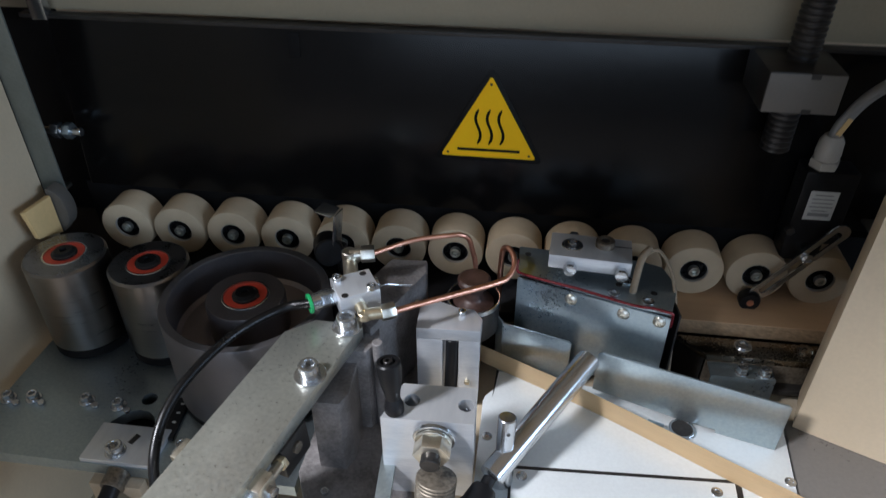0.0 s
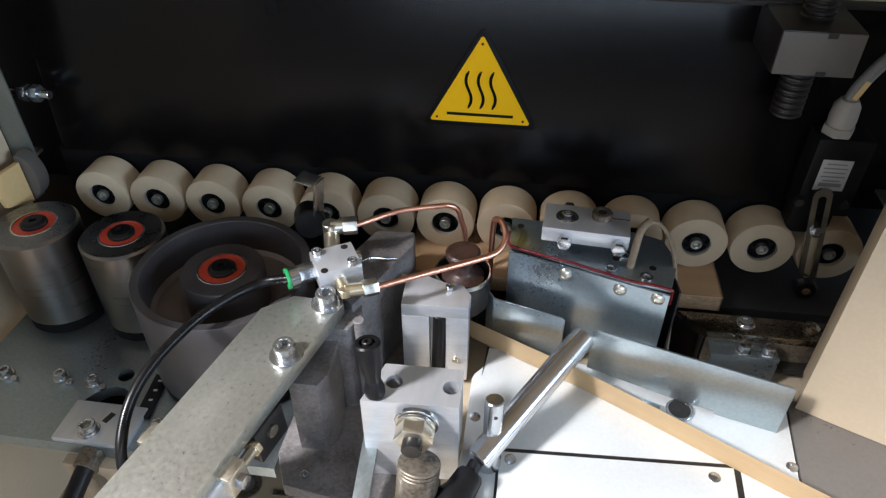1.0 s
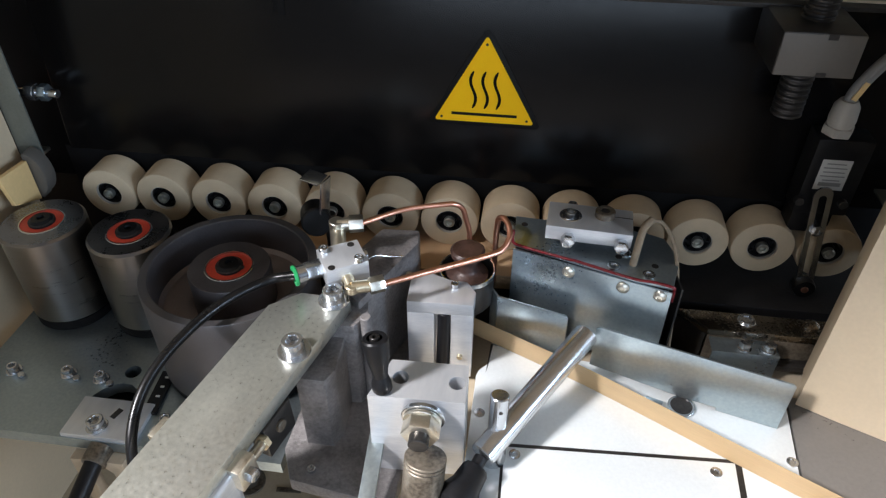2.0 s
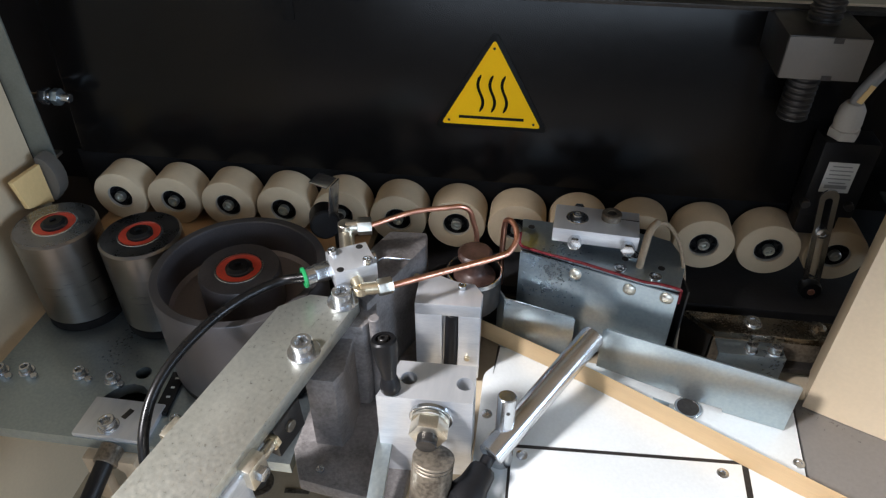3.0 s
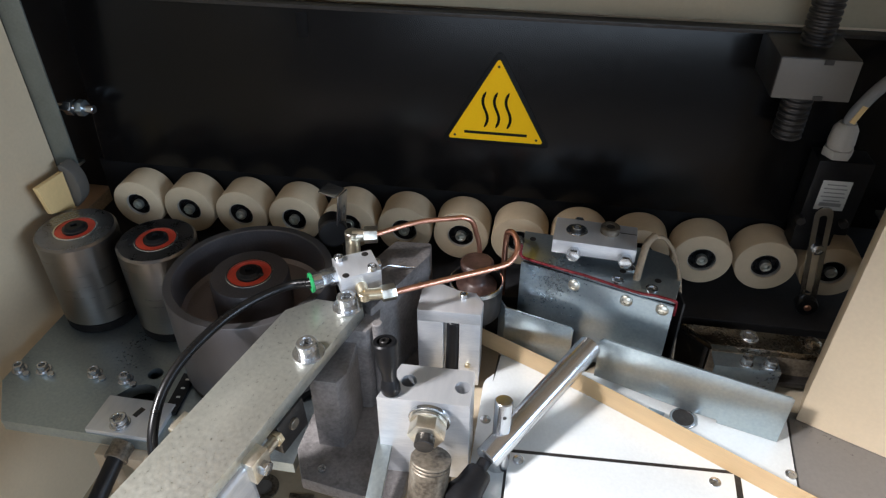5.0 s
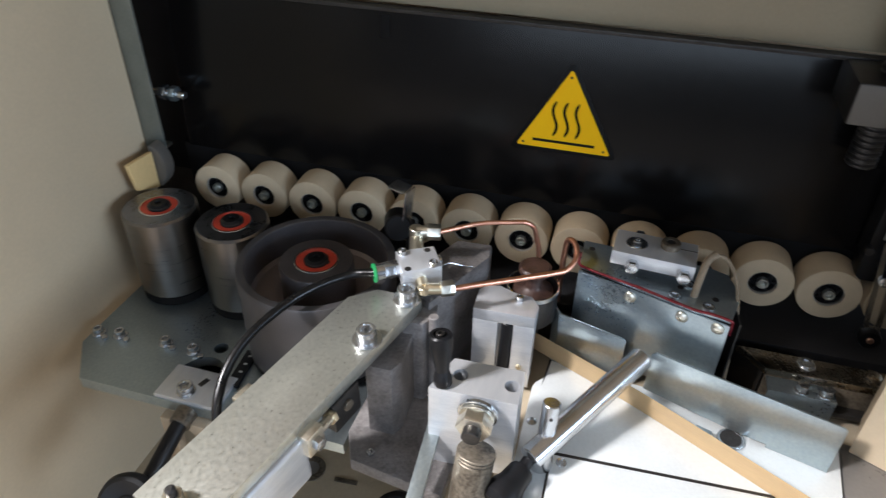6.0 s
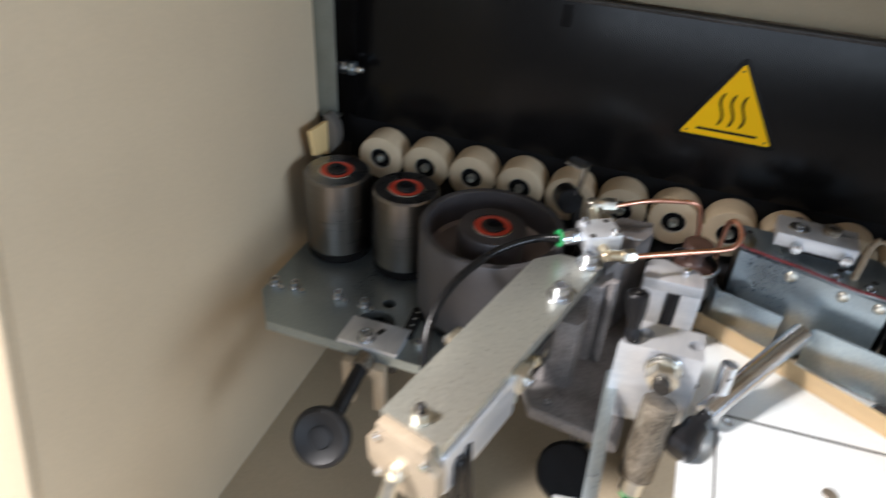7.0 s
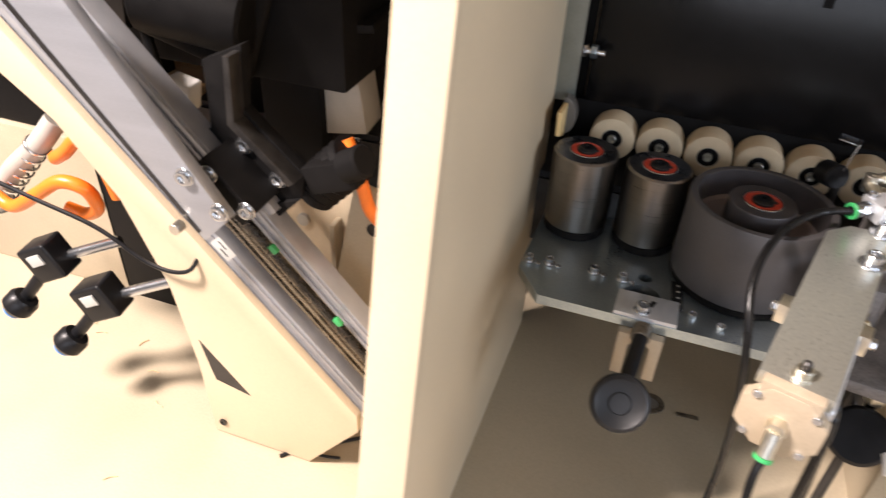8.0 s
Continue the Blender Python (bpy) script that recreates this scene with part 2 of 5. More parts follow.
def bm_tube(pts, r, seg=12, n=8):
    """A bent rod or hose through points."""
    path = smooth_path(pts, n)
    bm = bmesh.new()
    rings, side = [], None
    for i, p in enumerate(path):
        d = (path[min(i + 1, len(path) - 1)] - path[max(i - 1, 0)]).normalized()
        if side is None:
            side = d.orthogonal().normalized()
        side = (side - d * side.dot(d)).normalized()
        up = d.cross(side)
        rings.append([bm.verts.new(p + r * (side * math.cos(2 * math.pi * k / seg) + up * math.sin(2 * math.pi * k / seg))) for k in range(seg)])
    for a, b in zip(rings, rings[1:]):
        for k in range(seg):
            bm.faces.new((a[k], a[(k + 1) % seg], b[(k + 1) % seg], b[k]))
    bm.faces.new(rings[0][::-1])
    bm.faces.new(rings[-1])
    bmesh.ops.recalc_face_normals(bm, faces=bm.faces)
    return bm


def bm_hex(across, h, m=None, bore=0.0):
    """A hexagonal nut or bolt head with chamfered corners."""
    r = across / math.sqrt(3)
    pts = [(r * math.cos(math.pi * k / 3), r * math.sin(math.pi * k / 3)) for k in range(6)]
    bm = bm_prism(pts, 0, h, min(0.0009, across * 0.07))
    bm.transform(m or Matrix())
    return bm


def joined(*parts):
    bm = bmesh.new()
    for b in parts:
        me = bpy.data.meshes.new("tmp")
        b.to_mesh(me)
        b.free()
        bm.from_mesh(me)
        bpy.data.meshes.remove(me)
    return bm


def mesh_of(name, bm, material):
    me = bpy.data.meshes.new(name)
    bm.to_mesh(me)
    bm.free()
    for f in me.polygons:
        f.use_smooth = True
    me.set_sharp_from_angle(angle=radians(38))
    me.materials.append(material)
    return me


def part(name, bm, material, parent=None, label=""):
    ob = new(name, mesh_of(name, bm, material))
    if parent is not None:
        ob.parent = parent
    if label:
        ob["label"] = label
    return ob


def thing(name, label, category, m=None, group="", kind=""):
    ob = tagged(new(name), label, category, group, kind)
    ob.empty_display_size = 0.02
    ob.matrix_basis = m or Matrix()
    return ob


def structure(name, bm, material, label=""):
    ob = part(name, bm, material)
    return tagged(ob, label, "", "", "structure")


def socket_bolt(parent, m, r=0.0065, h=0.008, washer=0.0, material=None):
    """A socket head screw whose head stands on the plane of m."""
    z = 0.0
    if washer:
        part("washer", bm_ring(r * 0.55, washer, 0, 0.0018, 28, m), material or BRIGHT, parent)
        z = 0.0016
    head = part("bolt", bm_socket_head(r, h, z, m), material or BRIGHT, parent)
    return head


def hex_bolt(parent, m, across=0.011, h=0.006, washer=0.0):
    z = 0.0
    if washer:
        part("washer", bm_ring(across * 0.3, washer, 0, 0.0016, 24, m), BRIGHT, parent)
        z = 0.0014
    return part("bolt", bm_hex(across, h, m @ Matrix.Translation((0, 0, z))), BRIGHT, parent)


def T(x, y, z):
    return Matrix.Translation((x, y, z))


def front(x, y, z):
    """A pose whose z axis faces the operator (-y)."""
    return pose(x, y, z, 90, 0, 0)


# ---- unseen plain hall added round the machine ----
def hall():
    structure("floor", bm_box(9, 9, 0.2, T(0, 0, -0.1), 0), CONCRETE, "grey concrete hall floor")
    structure("wall_north", bm_box(9.4, 0.2, 4.5, T(0, 4.6, 2.25), 0), HALL_WALL, "pale plaster hall wall")
    structure("wall_west", bm_box(0.2, 9, 4.5, T(-4.6, 0, 2.25), 0), HALL_WALL, "pale plaster hall wall")
    structure("wall_east", joined(
        bm_box(0.2, 9, 1.5, T(4.5, 0, 0.75), 0), bm_box(0.2, 9, 1.4, T(4.5, 0, 3.8), 0),
        bm_box(0.2, 1.6, 1.6, T(4.5, -3.7, 2.3), 0), bm_box(0.2, 4.8, 1.6, T(4.5, 2.1, 2.3), 0)), HALL_WALL,
        "pale plaster hall wall with an opening for an added lamp")
    structure("wall_south", joined(
        bm_box(9.4, 0.2, 1.45, T(0, -4.5, 0.725), 0), bm_box(9.4, 0.2, 1.25, T(0, -4.5, 3.875), 0),
        bm_box(3.5, 0.2, 1.8, T(-2.95, -4.5, 2.35), 0), bm_box(2.3, 0.2, 1.8, T(3.55, -4.5, 2.35), 0)), HALL_WALL,
        "pale plaster hall wall with an opening for an added lamp")
    # Opening left in the ceiling for the added key lamp.
    x0, x1, y0, y1 = -3.3, -2.4, -2.1, -1.0
    structure("ceiling", joined(
        bm_box(4.5 + x0, 9, 0.2, T((x0 - 4.5) / 2, 0, 4.42), 0), bm_box(4.5 - x1, 9, 0.2, T((x1 + 4.5) / 2, 0, 4.42), 0),
        bm_box(x1 - x0, 4.5 + y0, 0.2, T((x0 + x1) / 2, (y0 - 4.5) / 2, 4.42), 0),
        bm_box(x1 - x0, 4.5 - y1, 0.2, T((x0 + x1) / 2, (y1 + 4.5) / 2, 4.42), 0)), HALL_WALL, "plain hall ceiling with an opening for the added key lamp")


# ---- the machine's housing ----
def housing():
    base = thing("machine_base", "beige painted steel machine base with a flat ledge", "machine")
    part("bed", bm_box(2.23, 0.84, 0.53, T(0.57, 0.41, 0.275), 0.003), BEIGE_DARKENED, base)
    part("low_bed", bm_box(1.2, 0.84, 0.40, T(-1.12, 0.41, 0.212), 0.003), BEIGE_DARKENED, base)
    part("foot", bm_box(3.0, 0.8, 0.012, T(0.1, 0.41, 0.006), 0.001), BLACK_STEEL, base)
    part("cable_hole", bm_ring(0.012, 0.0215, 0.540, 0.5425, 36, T(-0.292, 0.545, 0)), HOT, base, "dark oval opening")
    part("hole_plug", bm_rod((-0.292, 0.545, 0.5395), (-0.292, 0.545, 0.5415), 0.0125, 28, 0.0004), SIDE_PLATE, base)
    part("slot", bm_box(0.034, 0.007, 0.002, pose(-0.235, 0.540, 0.541, 0, 0, 4), 0.0006), HOT, base)
    part("support", bm_box(0.40, 0.06, 0.27, T(-0.25, 0.76, 0.6725), 0.003), BEIGE_DARKENED, base)
    part("support", bm_box(0.62, 0.16, 0.29, T(0.3, 0.52, 0.675), 0.003), BEIGE_DARKENED, base)

    wall = thing("partition", "beige painted sheet steel partition between two machine bays", "partition")
    m = Matrix(((0, 0, 1), (1, 0, 0), (0, 1, 0))).to_4x4()
    m.translation = (-0.5335, 0, 0)

    def edge(z):
        return 0.149 + (z - 1.0) * 0.20
    part("sheet", bm_prism([(edge(0.42), 0.42), (0.662, 0.42), (0.662, 1.8), (edge(1.8), 1.8)], -0.03, 0, 0.002, m), BEIGE, wall)
    part("flange", bm_prism([(edge(0.42) - 0.012, 0.42), (edge(0.42), 0.42), (edge(1.8), 1.8), (edge(1.8) - 0.012, 1.8)], -0.049, 0.001, 0.003, m), BEIGE, wall, "folded front edge")
    strip = part("strip", bm_box(0.0295, 0.0025, 0.74, T(-0.5198, 0.6642, 1.338), 0.0008), STRIP, wall, "bare galvanised steel strip")
    part("strip_end", bm_box(0.028, 0.012, 0.004, T(-0.5195, 0.6715, 0.970), 0.0006), NICKEL, strip)
    part("bolt", joined(bm_hex(0.017, 0.010, along((-0.510, 0.684, 1.038), (-0.4, 0.684, 1.038))),
                        bm_rod((-0.525, 0.684, 1.038), (-0.475, 0.684, 1.037), 0.005, 18)), BRIGHT, wall)
    part("nut", bm_hex(0.017, 0.009, along((-0.495, 0.684, 1.038), (-0.4, 0.684, 1.038))), ZINC_BLUE, wall)

    guard = thing("end_guard", "beige wedge-shaped guard beside the first pressure wheel", "guard")
    part("wedge", bm_prism([(0.594, 0.979), (0.640, 0.975), (0.640, 0.924), (0.601, 0.940)], -0.006, 0, 0.001, pose(-0.509, 0, 0) @ Matrix(((0, 0, 1, 0), (1, 0, 0, 0), (0, 1, 0, 0), (0, 0, 0, 1)))), AMBER, guard)
    cheek = [(-0.516, 0.930), (-0.509, 0.924)] + [(-0.514 + 0.0185 * math.cos(radians(a)), 0.9535 + 0.0290 * math.sin(radians(a))) for a in range(-75, 91, 15)] + [(-0.516, 0.980)]
    part("cheek", bm_prism(cheek, -0.660, -0.6415, 0.002, front(0, 0, 0)), STEEL_FACE, guard, "grey rounded cheek")

    # Unseen hood, added to keep the lamps off the beam and wheels.
    hood = thing("hood", "unseen beige hood added to shade the back of the machine", "hood")
    part("shade_roof", bm_box(2.2, 1.05, 0.02, T(0.5, 0.575, 1.67), 0.003), BEIGE, hood)
    part("back", bm_box(2.2, 0.02, 1.1, T(0.5, 1.09, 1.11), 0.003), BEIGE, hood)

    # Unseen bay roof, added to shade the board end and dark units.
    part("bay_shade_roof", bm_box(1.17, 0.85, 0.02, T(-1.17, 0.675, 1.43), 0.003), BEIGE, hood)
    part("bay_back", bm_box(1.17, 0.02, 1.03, T(-1.17, 1.09, 0.905), 0.003), BEIGE, hood)

    beam = thing("top_beam", "beige painted pressure beam above the black plate", "beam")
    part("beam_body", bm_box(2.0, 0.2, 0.47, T(0.3, 0.819, 1.401), 0.004), BEAM_SHADED, beam)
    part("edge_lip", bm_box(0.96, 0.014, 0.004, T(-0.04, 0.712, 1.163), 0.0006), BLACK_STEEL, beam)
    part("clip", bm_box(0.018, 0.012, 0.07, T(-0.495, 0.708, 1.195), 0.001), BRIGHT, beam)

    plate = thing("cover_plate", "glossy black lacquered cover plate over the wheels", "plate")
    lean = pose(0, 0.703, 1.03, -5, 0, 0)
    part("sheet", bm_box(0.94, 0.010, 0.200, lean @ T(-0.025, 0.005, 0.0300), 0.001), BLACK_PLATE, plate)
    part("slot", bm_box(0.012, 0.0012, 0.026, lean @ T(-0.217, -0.0004, 0.112), 0.0003), MATT_BLACK, plate)
    # Black sheet added where only a dark recess lies beside the plate.
    part("return", bm_box(0.10, 0.012, 0.37, T(-0.55, 0.735, 1.085), 0.001), MATT_BLACK, plate)
    part("wheel_carrier", bm_box(0.96, 0.012, 0.066, T(-0.03, 0.7135, 0.9245), 0.001), MATT_BLACK, plate)

    belt = thing("conveyor", "black conveyor bed that carries the board under the wheels", "conveyor")
    part("track", bm_box(3.4, 0.20, 0.06, T(-0.1, 0.728, 0.838), 0.002), BELT, belt)
    part("side_rail", bm_box(3.4, 0.006, 0.11, T(-0.1, 0.624, 0.803), 0.001), BLACK_STEEL, belt)

    cover = thing("corner_cover", "beige sheet metal cover standing on the infeed table", "cover")
    part("front_panel", bm_prism([(0.324, 0.520), (0.358, 0.5035), (0.45, 0.462), (0.4515, 0.4655), (0.3595, 0.507), (0.3255, 0.5235)], 0.8415, 1.5, 0.001), BEIGE, cover)
    part("side_panel", bm_prism([(0.4516, 0.462), (0.60, 0.462), (0.60, 0.466), (0.4522, 0.466)], 0.8415, 1.5, 0.001), BEIGE, cover)
    part("back_panel", bm_prism([(0.3262, 0.5240), (0.330, 0.5222), (0.349, 0.566), (0.60, 0.566), (0.60, 0.57), (0.345, 0.57)], 0.8415, 1.5, 0.001), BEIGE, cover)
    part("top_panel", bm_prism([(0.324, 0.520), (0.358, 0.5035), (0.45, 0.462), (0.60, 0.462), (0.60, 0.57), (0.345, 0.57)], 1.5001, 1.504, 0.001), BEIGE, cover)


def triangle(side, inset=0.0, r=0.004):
    """An equilateral triangle with rounded corners, its base level, about its centroid."""
    h = side * math.sqrt(3) / 2
    c = [Vector((-side / 2, -h / 3)), Vector((side / 2, -h / 3)), Vector((0, 2 * h / 3))]
    out = []
    for i, p in enumerate(c):
        inward = -p.normalized()
        o = p + inward * 2 * r
        a = math.atan2(p.y, p.x)
        out += [(o.x + r * math.cos(a + k), o.y + r * math.sin(a + k)) for k in (-1.05, -0.5, 0, 0.5, 1.05)]
    return out


def warning_sign():
    m = pose(-0.0045, 0.7052, 1.0588, 85, 0, 0)
    sign = thing("warning_sign", "yellow triangular hot surface warning sign with black waves", "sign", m)
    part("border", bm_prism(triangle(0.122), 0, 0.0012, 0.0002), SIGN_BLACK, sign)
    part("panel", bm_prism(triangle(0.106, r=0.002), 0.0012, 0.0016, 0), YELLOW, sign, "yellow panel")
    part("ground_bar", bm_prism([(-0.0345, -0.0235), (0.0345, -0.0235), (0.0345, -0.0205), (-0.0345, -0.0205)], 0.0017, 0.0021, 0), SIGN_BLACK, sign)
    for x in (-0.0125, 0.0, 0.0125):
        pts = []
        for k in range(13):
            t = k / 12
            pts.append((x + 0.0030 * math.sin(2 * math.pi * t), -0.0155 + 0.040 * t, 0.0019))
        bm = bmesh.new()
        rows = []
        for i, (px, py, pz) in enumerate(pts):
            w = 0.0016 if 0 < i < 12 else 0.0007
            rows.append([bm.verts.new((px - w, py, pz)), bm.verts.new((px + w, py, pz))])
        for a, b in zip(rows, rows[1:]):
            bm.faces.new((a[0], a[1], b[1], b[0]))
        bmesh.ops.solidify(bm, geom=list(bm.faces), thickness=0.0004)
        part("wave", bm, SIGN_BLACK, sign)
    for x, y in ((0, 0.052), (-0.045, -0.0265), (0.045, -0.0265)):
        part("rivet", bm_rod((x, y, 0.0014), (x, y, 0.0021), 0.0014, 12, 0.0002), BLACK_STEEL, sign)


# ---- the pressure wheels ----
WHEELS = 13
PITCH = 0.0677
X0 = -0.442
WHEEL_R = 0.0325


def pressure_wheels():
    out = []
    w = thing("pressure_wheel", "beige rubber pressure wheel on a black hub", "wheel", T(X0, 0.665, 0.92), "pressure wheels in a row")
    R = WHEEL_R
    part("tyre", bm_lathe([(0.0155, 0.0), (R - 0.0022, 0.0), (R - 0.0006, 0.0007), (R, 0.0022), (R, 0.0365), (R - 0.0015, 0.038), (0.0155, 0.038), (0.0155, 0.0)],
                          48, pose(0, 0, 0, -90, 0, 0)), RUBBER, w)
    part("liner", bm_ring(0.0147, 0.0156, 0.0008, 0.037, 36, pose(0, 0, 0, -90, 0, 0)), GLAND, w, "pale inner ring")
    part("hub", bm_lathe([(0.0149, 0.004), (0.0130, 0.0042), (0.0115, 0.008), (0.0080, 0.0082), (0.0075, 0.004), (0.0, 0.004)], 32, pose(0, 0, 0, -90, 0, 0)), BLACK, w)
    part("spoke", joined(*[bm_box(0.0022, 0.003, 0.0035, pose(0, 0, 0, 0, 60 * k, 0) @ T(0, 0.0052, 0.0115), 0.0004) for k in range(6)]), BLACK, w)
    part("bolt", bm_socket_head(0.0062, 0.0062, 0, front(0, 0.0045, 0), 24), ZINC, w)
    part("axle", bm_rod((0, 0.030, 0), (0, 0.0435, 0), 0.006, 16), BLACK_STEEL, w)
    out.append(w)
    for k in range(1, WHEELS):
        out.append(copy_thing(w, T(X0 + PITCH * k, 0.665, 0.92)))
    return out


# ---- rollers and drum on the left plate ----
def base_plate():
    p = thing("base_plate", "zinc plated steel base plate with bolts and slots", "plate")
    Z = 0.817
    outline = [(-0.514, 0.500), (-0.514, 0.452), (-0.478, 0.402), (-0.160, 0.402), (-0.160, 0.6212), (-0.512, 0.6212)]
    lens = [(-0.378, 0.447), (-0.327, 0.447), (-0.329, 0.457), (-0.335, 0.467), (-0.344, 0.473), (-0.354, 0.474), (-0.364, 0.471), (-0.372, 0.463), (-0.377, 0.455)]
    part("sheet", bm_pierced(outline, [circle(-0.352, 0.490, 0.0085), lens], Z - 0.014, Z), ZINC_BLUE, p)
    for x, y in ((-0.505, 0.470), (-0.478, 0.474), (-0.418, 0.478), (-0.380, 0.476)):
        socket_bolt(p, T(x, y, Z), 0.0058, 0.0075, 0.0085)
        part("stub", bm_rod((x + 0.013, y - 0.006, Z), (x + 0.013, y - 0.006, Z + 0.004), 0.0038, 16), BRIGHT, p)
    part("spindle", bm_rod((-0.365, 0.458, Z - 0.024), (-0.332, 0.455, Z - 0.020), 0.007, 18), BLACK_STEEL, p)
    part("lug", bm_prism([(-0.382, 0.403), (-0.306, 0.403), (-0.306, 0.449), (-0.381, 0.449)], Z - 0.0005, Z + 0.0055, 0.0008), ALU, p)
    socket_bolt(p, T(-0.349, 0.415, Z + 0.0055), 0.0082, 0.009, 0.0105)
    part("lug_slot", bm_box(0.006, 0.012, 0.0006, pose(-0.338, 0.432, Z + 0.0057, 0, 0, -20), 0), BLACK_STEEL, p)
    m = pose(-0.310, 0.466, Z + 0.002, 0, 0, 4)
    scale = part("scale", bm_box(0.014, 0.055, 0.004, m, 0.0005), BLACK, p, "black scale strip")
    for k in range(4):
        part("mark", bm_box(0.004, 0.0022, 0.0006, m @ T(0.001, -0.019 + 0.0125 * k, 0.0022), 0), LABEL, scale)
    for x, y in ((-0.289, 0.434), (-0.255, 0.424), (-0.226, 0.420)):
        socket_bolt(p, T(x, y, Z), 0.0055, 0.006)
    # Added black plate that keeps the openings above it dark; no known part.
    part("hole_shade_plate", bm_box(0.085, 0.08, 0.004, T(-0.350, 0.470, 0.789), 0.0006), MATT_BLACK, p)
    part("shade_plate_spacer", bm_box(0.01, 0.08, 0.013, T(-0.312, 0.470, 0.7972), 0.0006), MATT_BLACK, p)
    part("edge_bolt", bm_rod((-0.318, 0.42, Z - 0.04), (-0.318, 0.42, Z - 0.013), 0.006, 16), BLACK_STEEL, p)

    k = thing("adjusting_knob", "black plastic knob on a slanting threaded rod", "knob")
    part("bush", bm_rod((-0.343, 0.404, 0.806), (-0.344, 0.386, 0.802), 0.012, 24), HOT, k)
    part("rod", bm_rod((-0.343, 0.390, 0.805), (-0.351, 0.311, 0.768), 0.0088, 20), BLACK, k)
    part("grip", bm_lathe([(0, -0.006), (0.016, -0.006), (0.026, -0.002), (0.0335, 0.005), (0.0345, 0.011), (0.0325, 0.0165), (0.0285, 0.0185), (0.024, 0.0165), (0.0135, 0.0145), (0.012, 0.0165), (0, 0.0175)], 48,
                          along((-0.3515, 0.309, 0.768), (-0.345, 0.21, 0.840))), KNOB, k)
    fork = [(-0.027, -0.068), (-0.013, -0.068), (-0.013, -0.018), (-0.006, -0.010), (0.006, -0.010), (0.013, -0.018), (0.013, -0.068), (0.027, -0.068), (0.027, 0.0), (-0.027, 0.0)]
    part("bracket", bm_prism(fork, -0.006, 0.006, 0.001, pose(-0.343, 0.3955, 0.8025, 90, 0, 0)), CAP, k, "tan forked bracket")


def steel_roller(x, y, r, top, label):
    o = thing("pressure_roller", label, "roller", T(x, y, 0.817), "upright pressure rollers")
    h = top - 0.817
    # Black foot widened to take in the dark shadow ring under the shell.
    part("foot", bm_rod((0, 0, 0), (0, 0, 0.014), r * 0.985, 48, 0.002), MATT_BLACK, o)
    part("shell", bm_lathe([(0, 0.014), (r - 0.001, 0.014), (r, 0.015), (r, h - 0.0025), (r - 0.0022, h)], 64), TURNED, o)
    part("face", bm_ring(0.0225, r - 0.0021, h - 0.005, h, 56), TOPRING, o)
    part("seal", bm_ring(0.0135, 0.0226, h - 0.006, h - 0.0008, 48), RED, o, "red rubber seal")
    part("retainer", bm_ring(0.0218, 0.0236, h - 0.0015, h + 0.0006, 48), BRIGHT, o)
    shaft_cap(o, h - 0.004)
    return o


def shaft_cap(o, z):
    part("shaft", bm_lathe([(0, z), (0.0135, z), (0.0135, z + 0.005), (0.011, z + 0.0075), (0.0095, z + 0.009), (0.004, z + 0.009), (0.0035, z + 0.006), (0, z + 0.006)], 32), BLACK, o)
    part("circlip", joined(bm_ring(0.0108, 0.0136, z + 0.0052, z + 0.0064, 28), bm_box(0.006, 0.004, 0.0016, T(0.013, -0.002, z + 0.006), 0.0003)), BLACK_STEEL, o)


def drum(x, y):
    R = 0.0868
    o = thing("pressure_drum", "large grey coated drum roller with a recessed face", "roller", T(x, y, 0.817))
    h = 0.1225
    # Foot runs out to the rim: the shadow below the drum is in it.
    part("foot", bm_rod((0, 0, 0), (0, 0, 0.012), R * 0.985, 64, 0.002), MATT_BLACK, o)
    part("shell", bm_lathe([(0, 0.012), (R - 0.001, 0.012), (R, 0.013), (R, h - 0.0015), (R - 0.001, h), (R - 0.0085, h), (R - 0.0095, h - 0.001)], 96), DRUM, o)
    part("inner_wall", bm_lathe([(R - 0.0094, h - 0.0008), (R - 0.0105, h - 0.038)], 96), DRUM_WALL, o)
    part("web", bm_lathe([(R - 0.010, h - 0.037), (R - 0.015, h - 0.041), (0.05, h - 0.041), (0.046, h - 0.042), (0.0405, h - 0.045)], 72), DRUM_IN, o)
    part("hub", bm_lathe([(0.0408, h - 0.045), (0.0408, h - 0.004), (0.0395, h - 0.0015), (0.0232, h - 0.0015)], 56), DRUM_WALL, o)
    part("seal", bm_ring(0.0135, 0.0232, h - 0.0065, h - 0.0022, 48), RED, o, "red rubber seal")
    part("retainer", bm_ring(0.0224, 0.0244, h - 0.0025, h - 0.0004, 48), BRIGHT, o)
    shaft_cap(o, h - 0.0055)


# ---- the slanting arm with its cylinder ----
ARM_TOP, ARM_END = Vector((-0.134, 0.505, 0.953)), Vector((-0.2176, 0.2205, 0.9375))


def arm_frame():
    """x along the arm to its near end, y across it, z out of its top."""
    u = (ARM_END - ARM_TOP).normalized()
    v = Vector((0, 0, 1)).cross(u).normalized()
    w = u.cross(v)
    m = Matrix((u, v, w)).transposed().to_4x4()
    m.translation = ARM_TOP
    return m


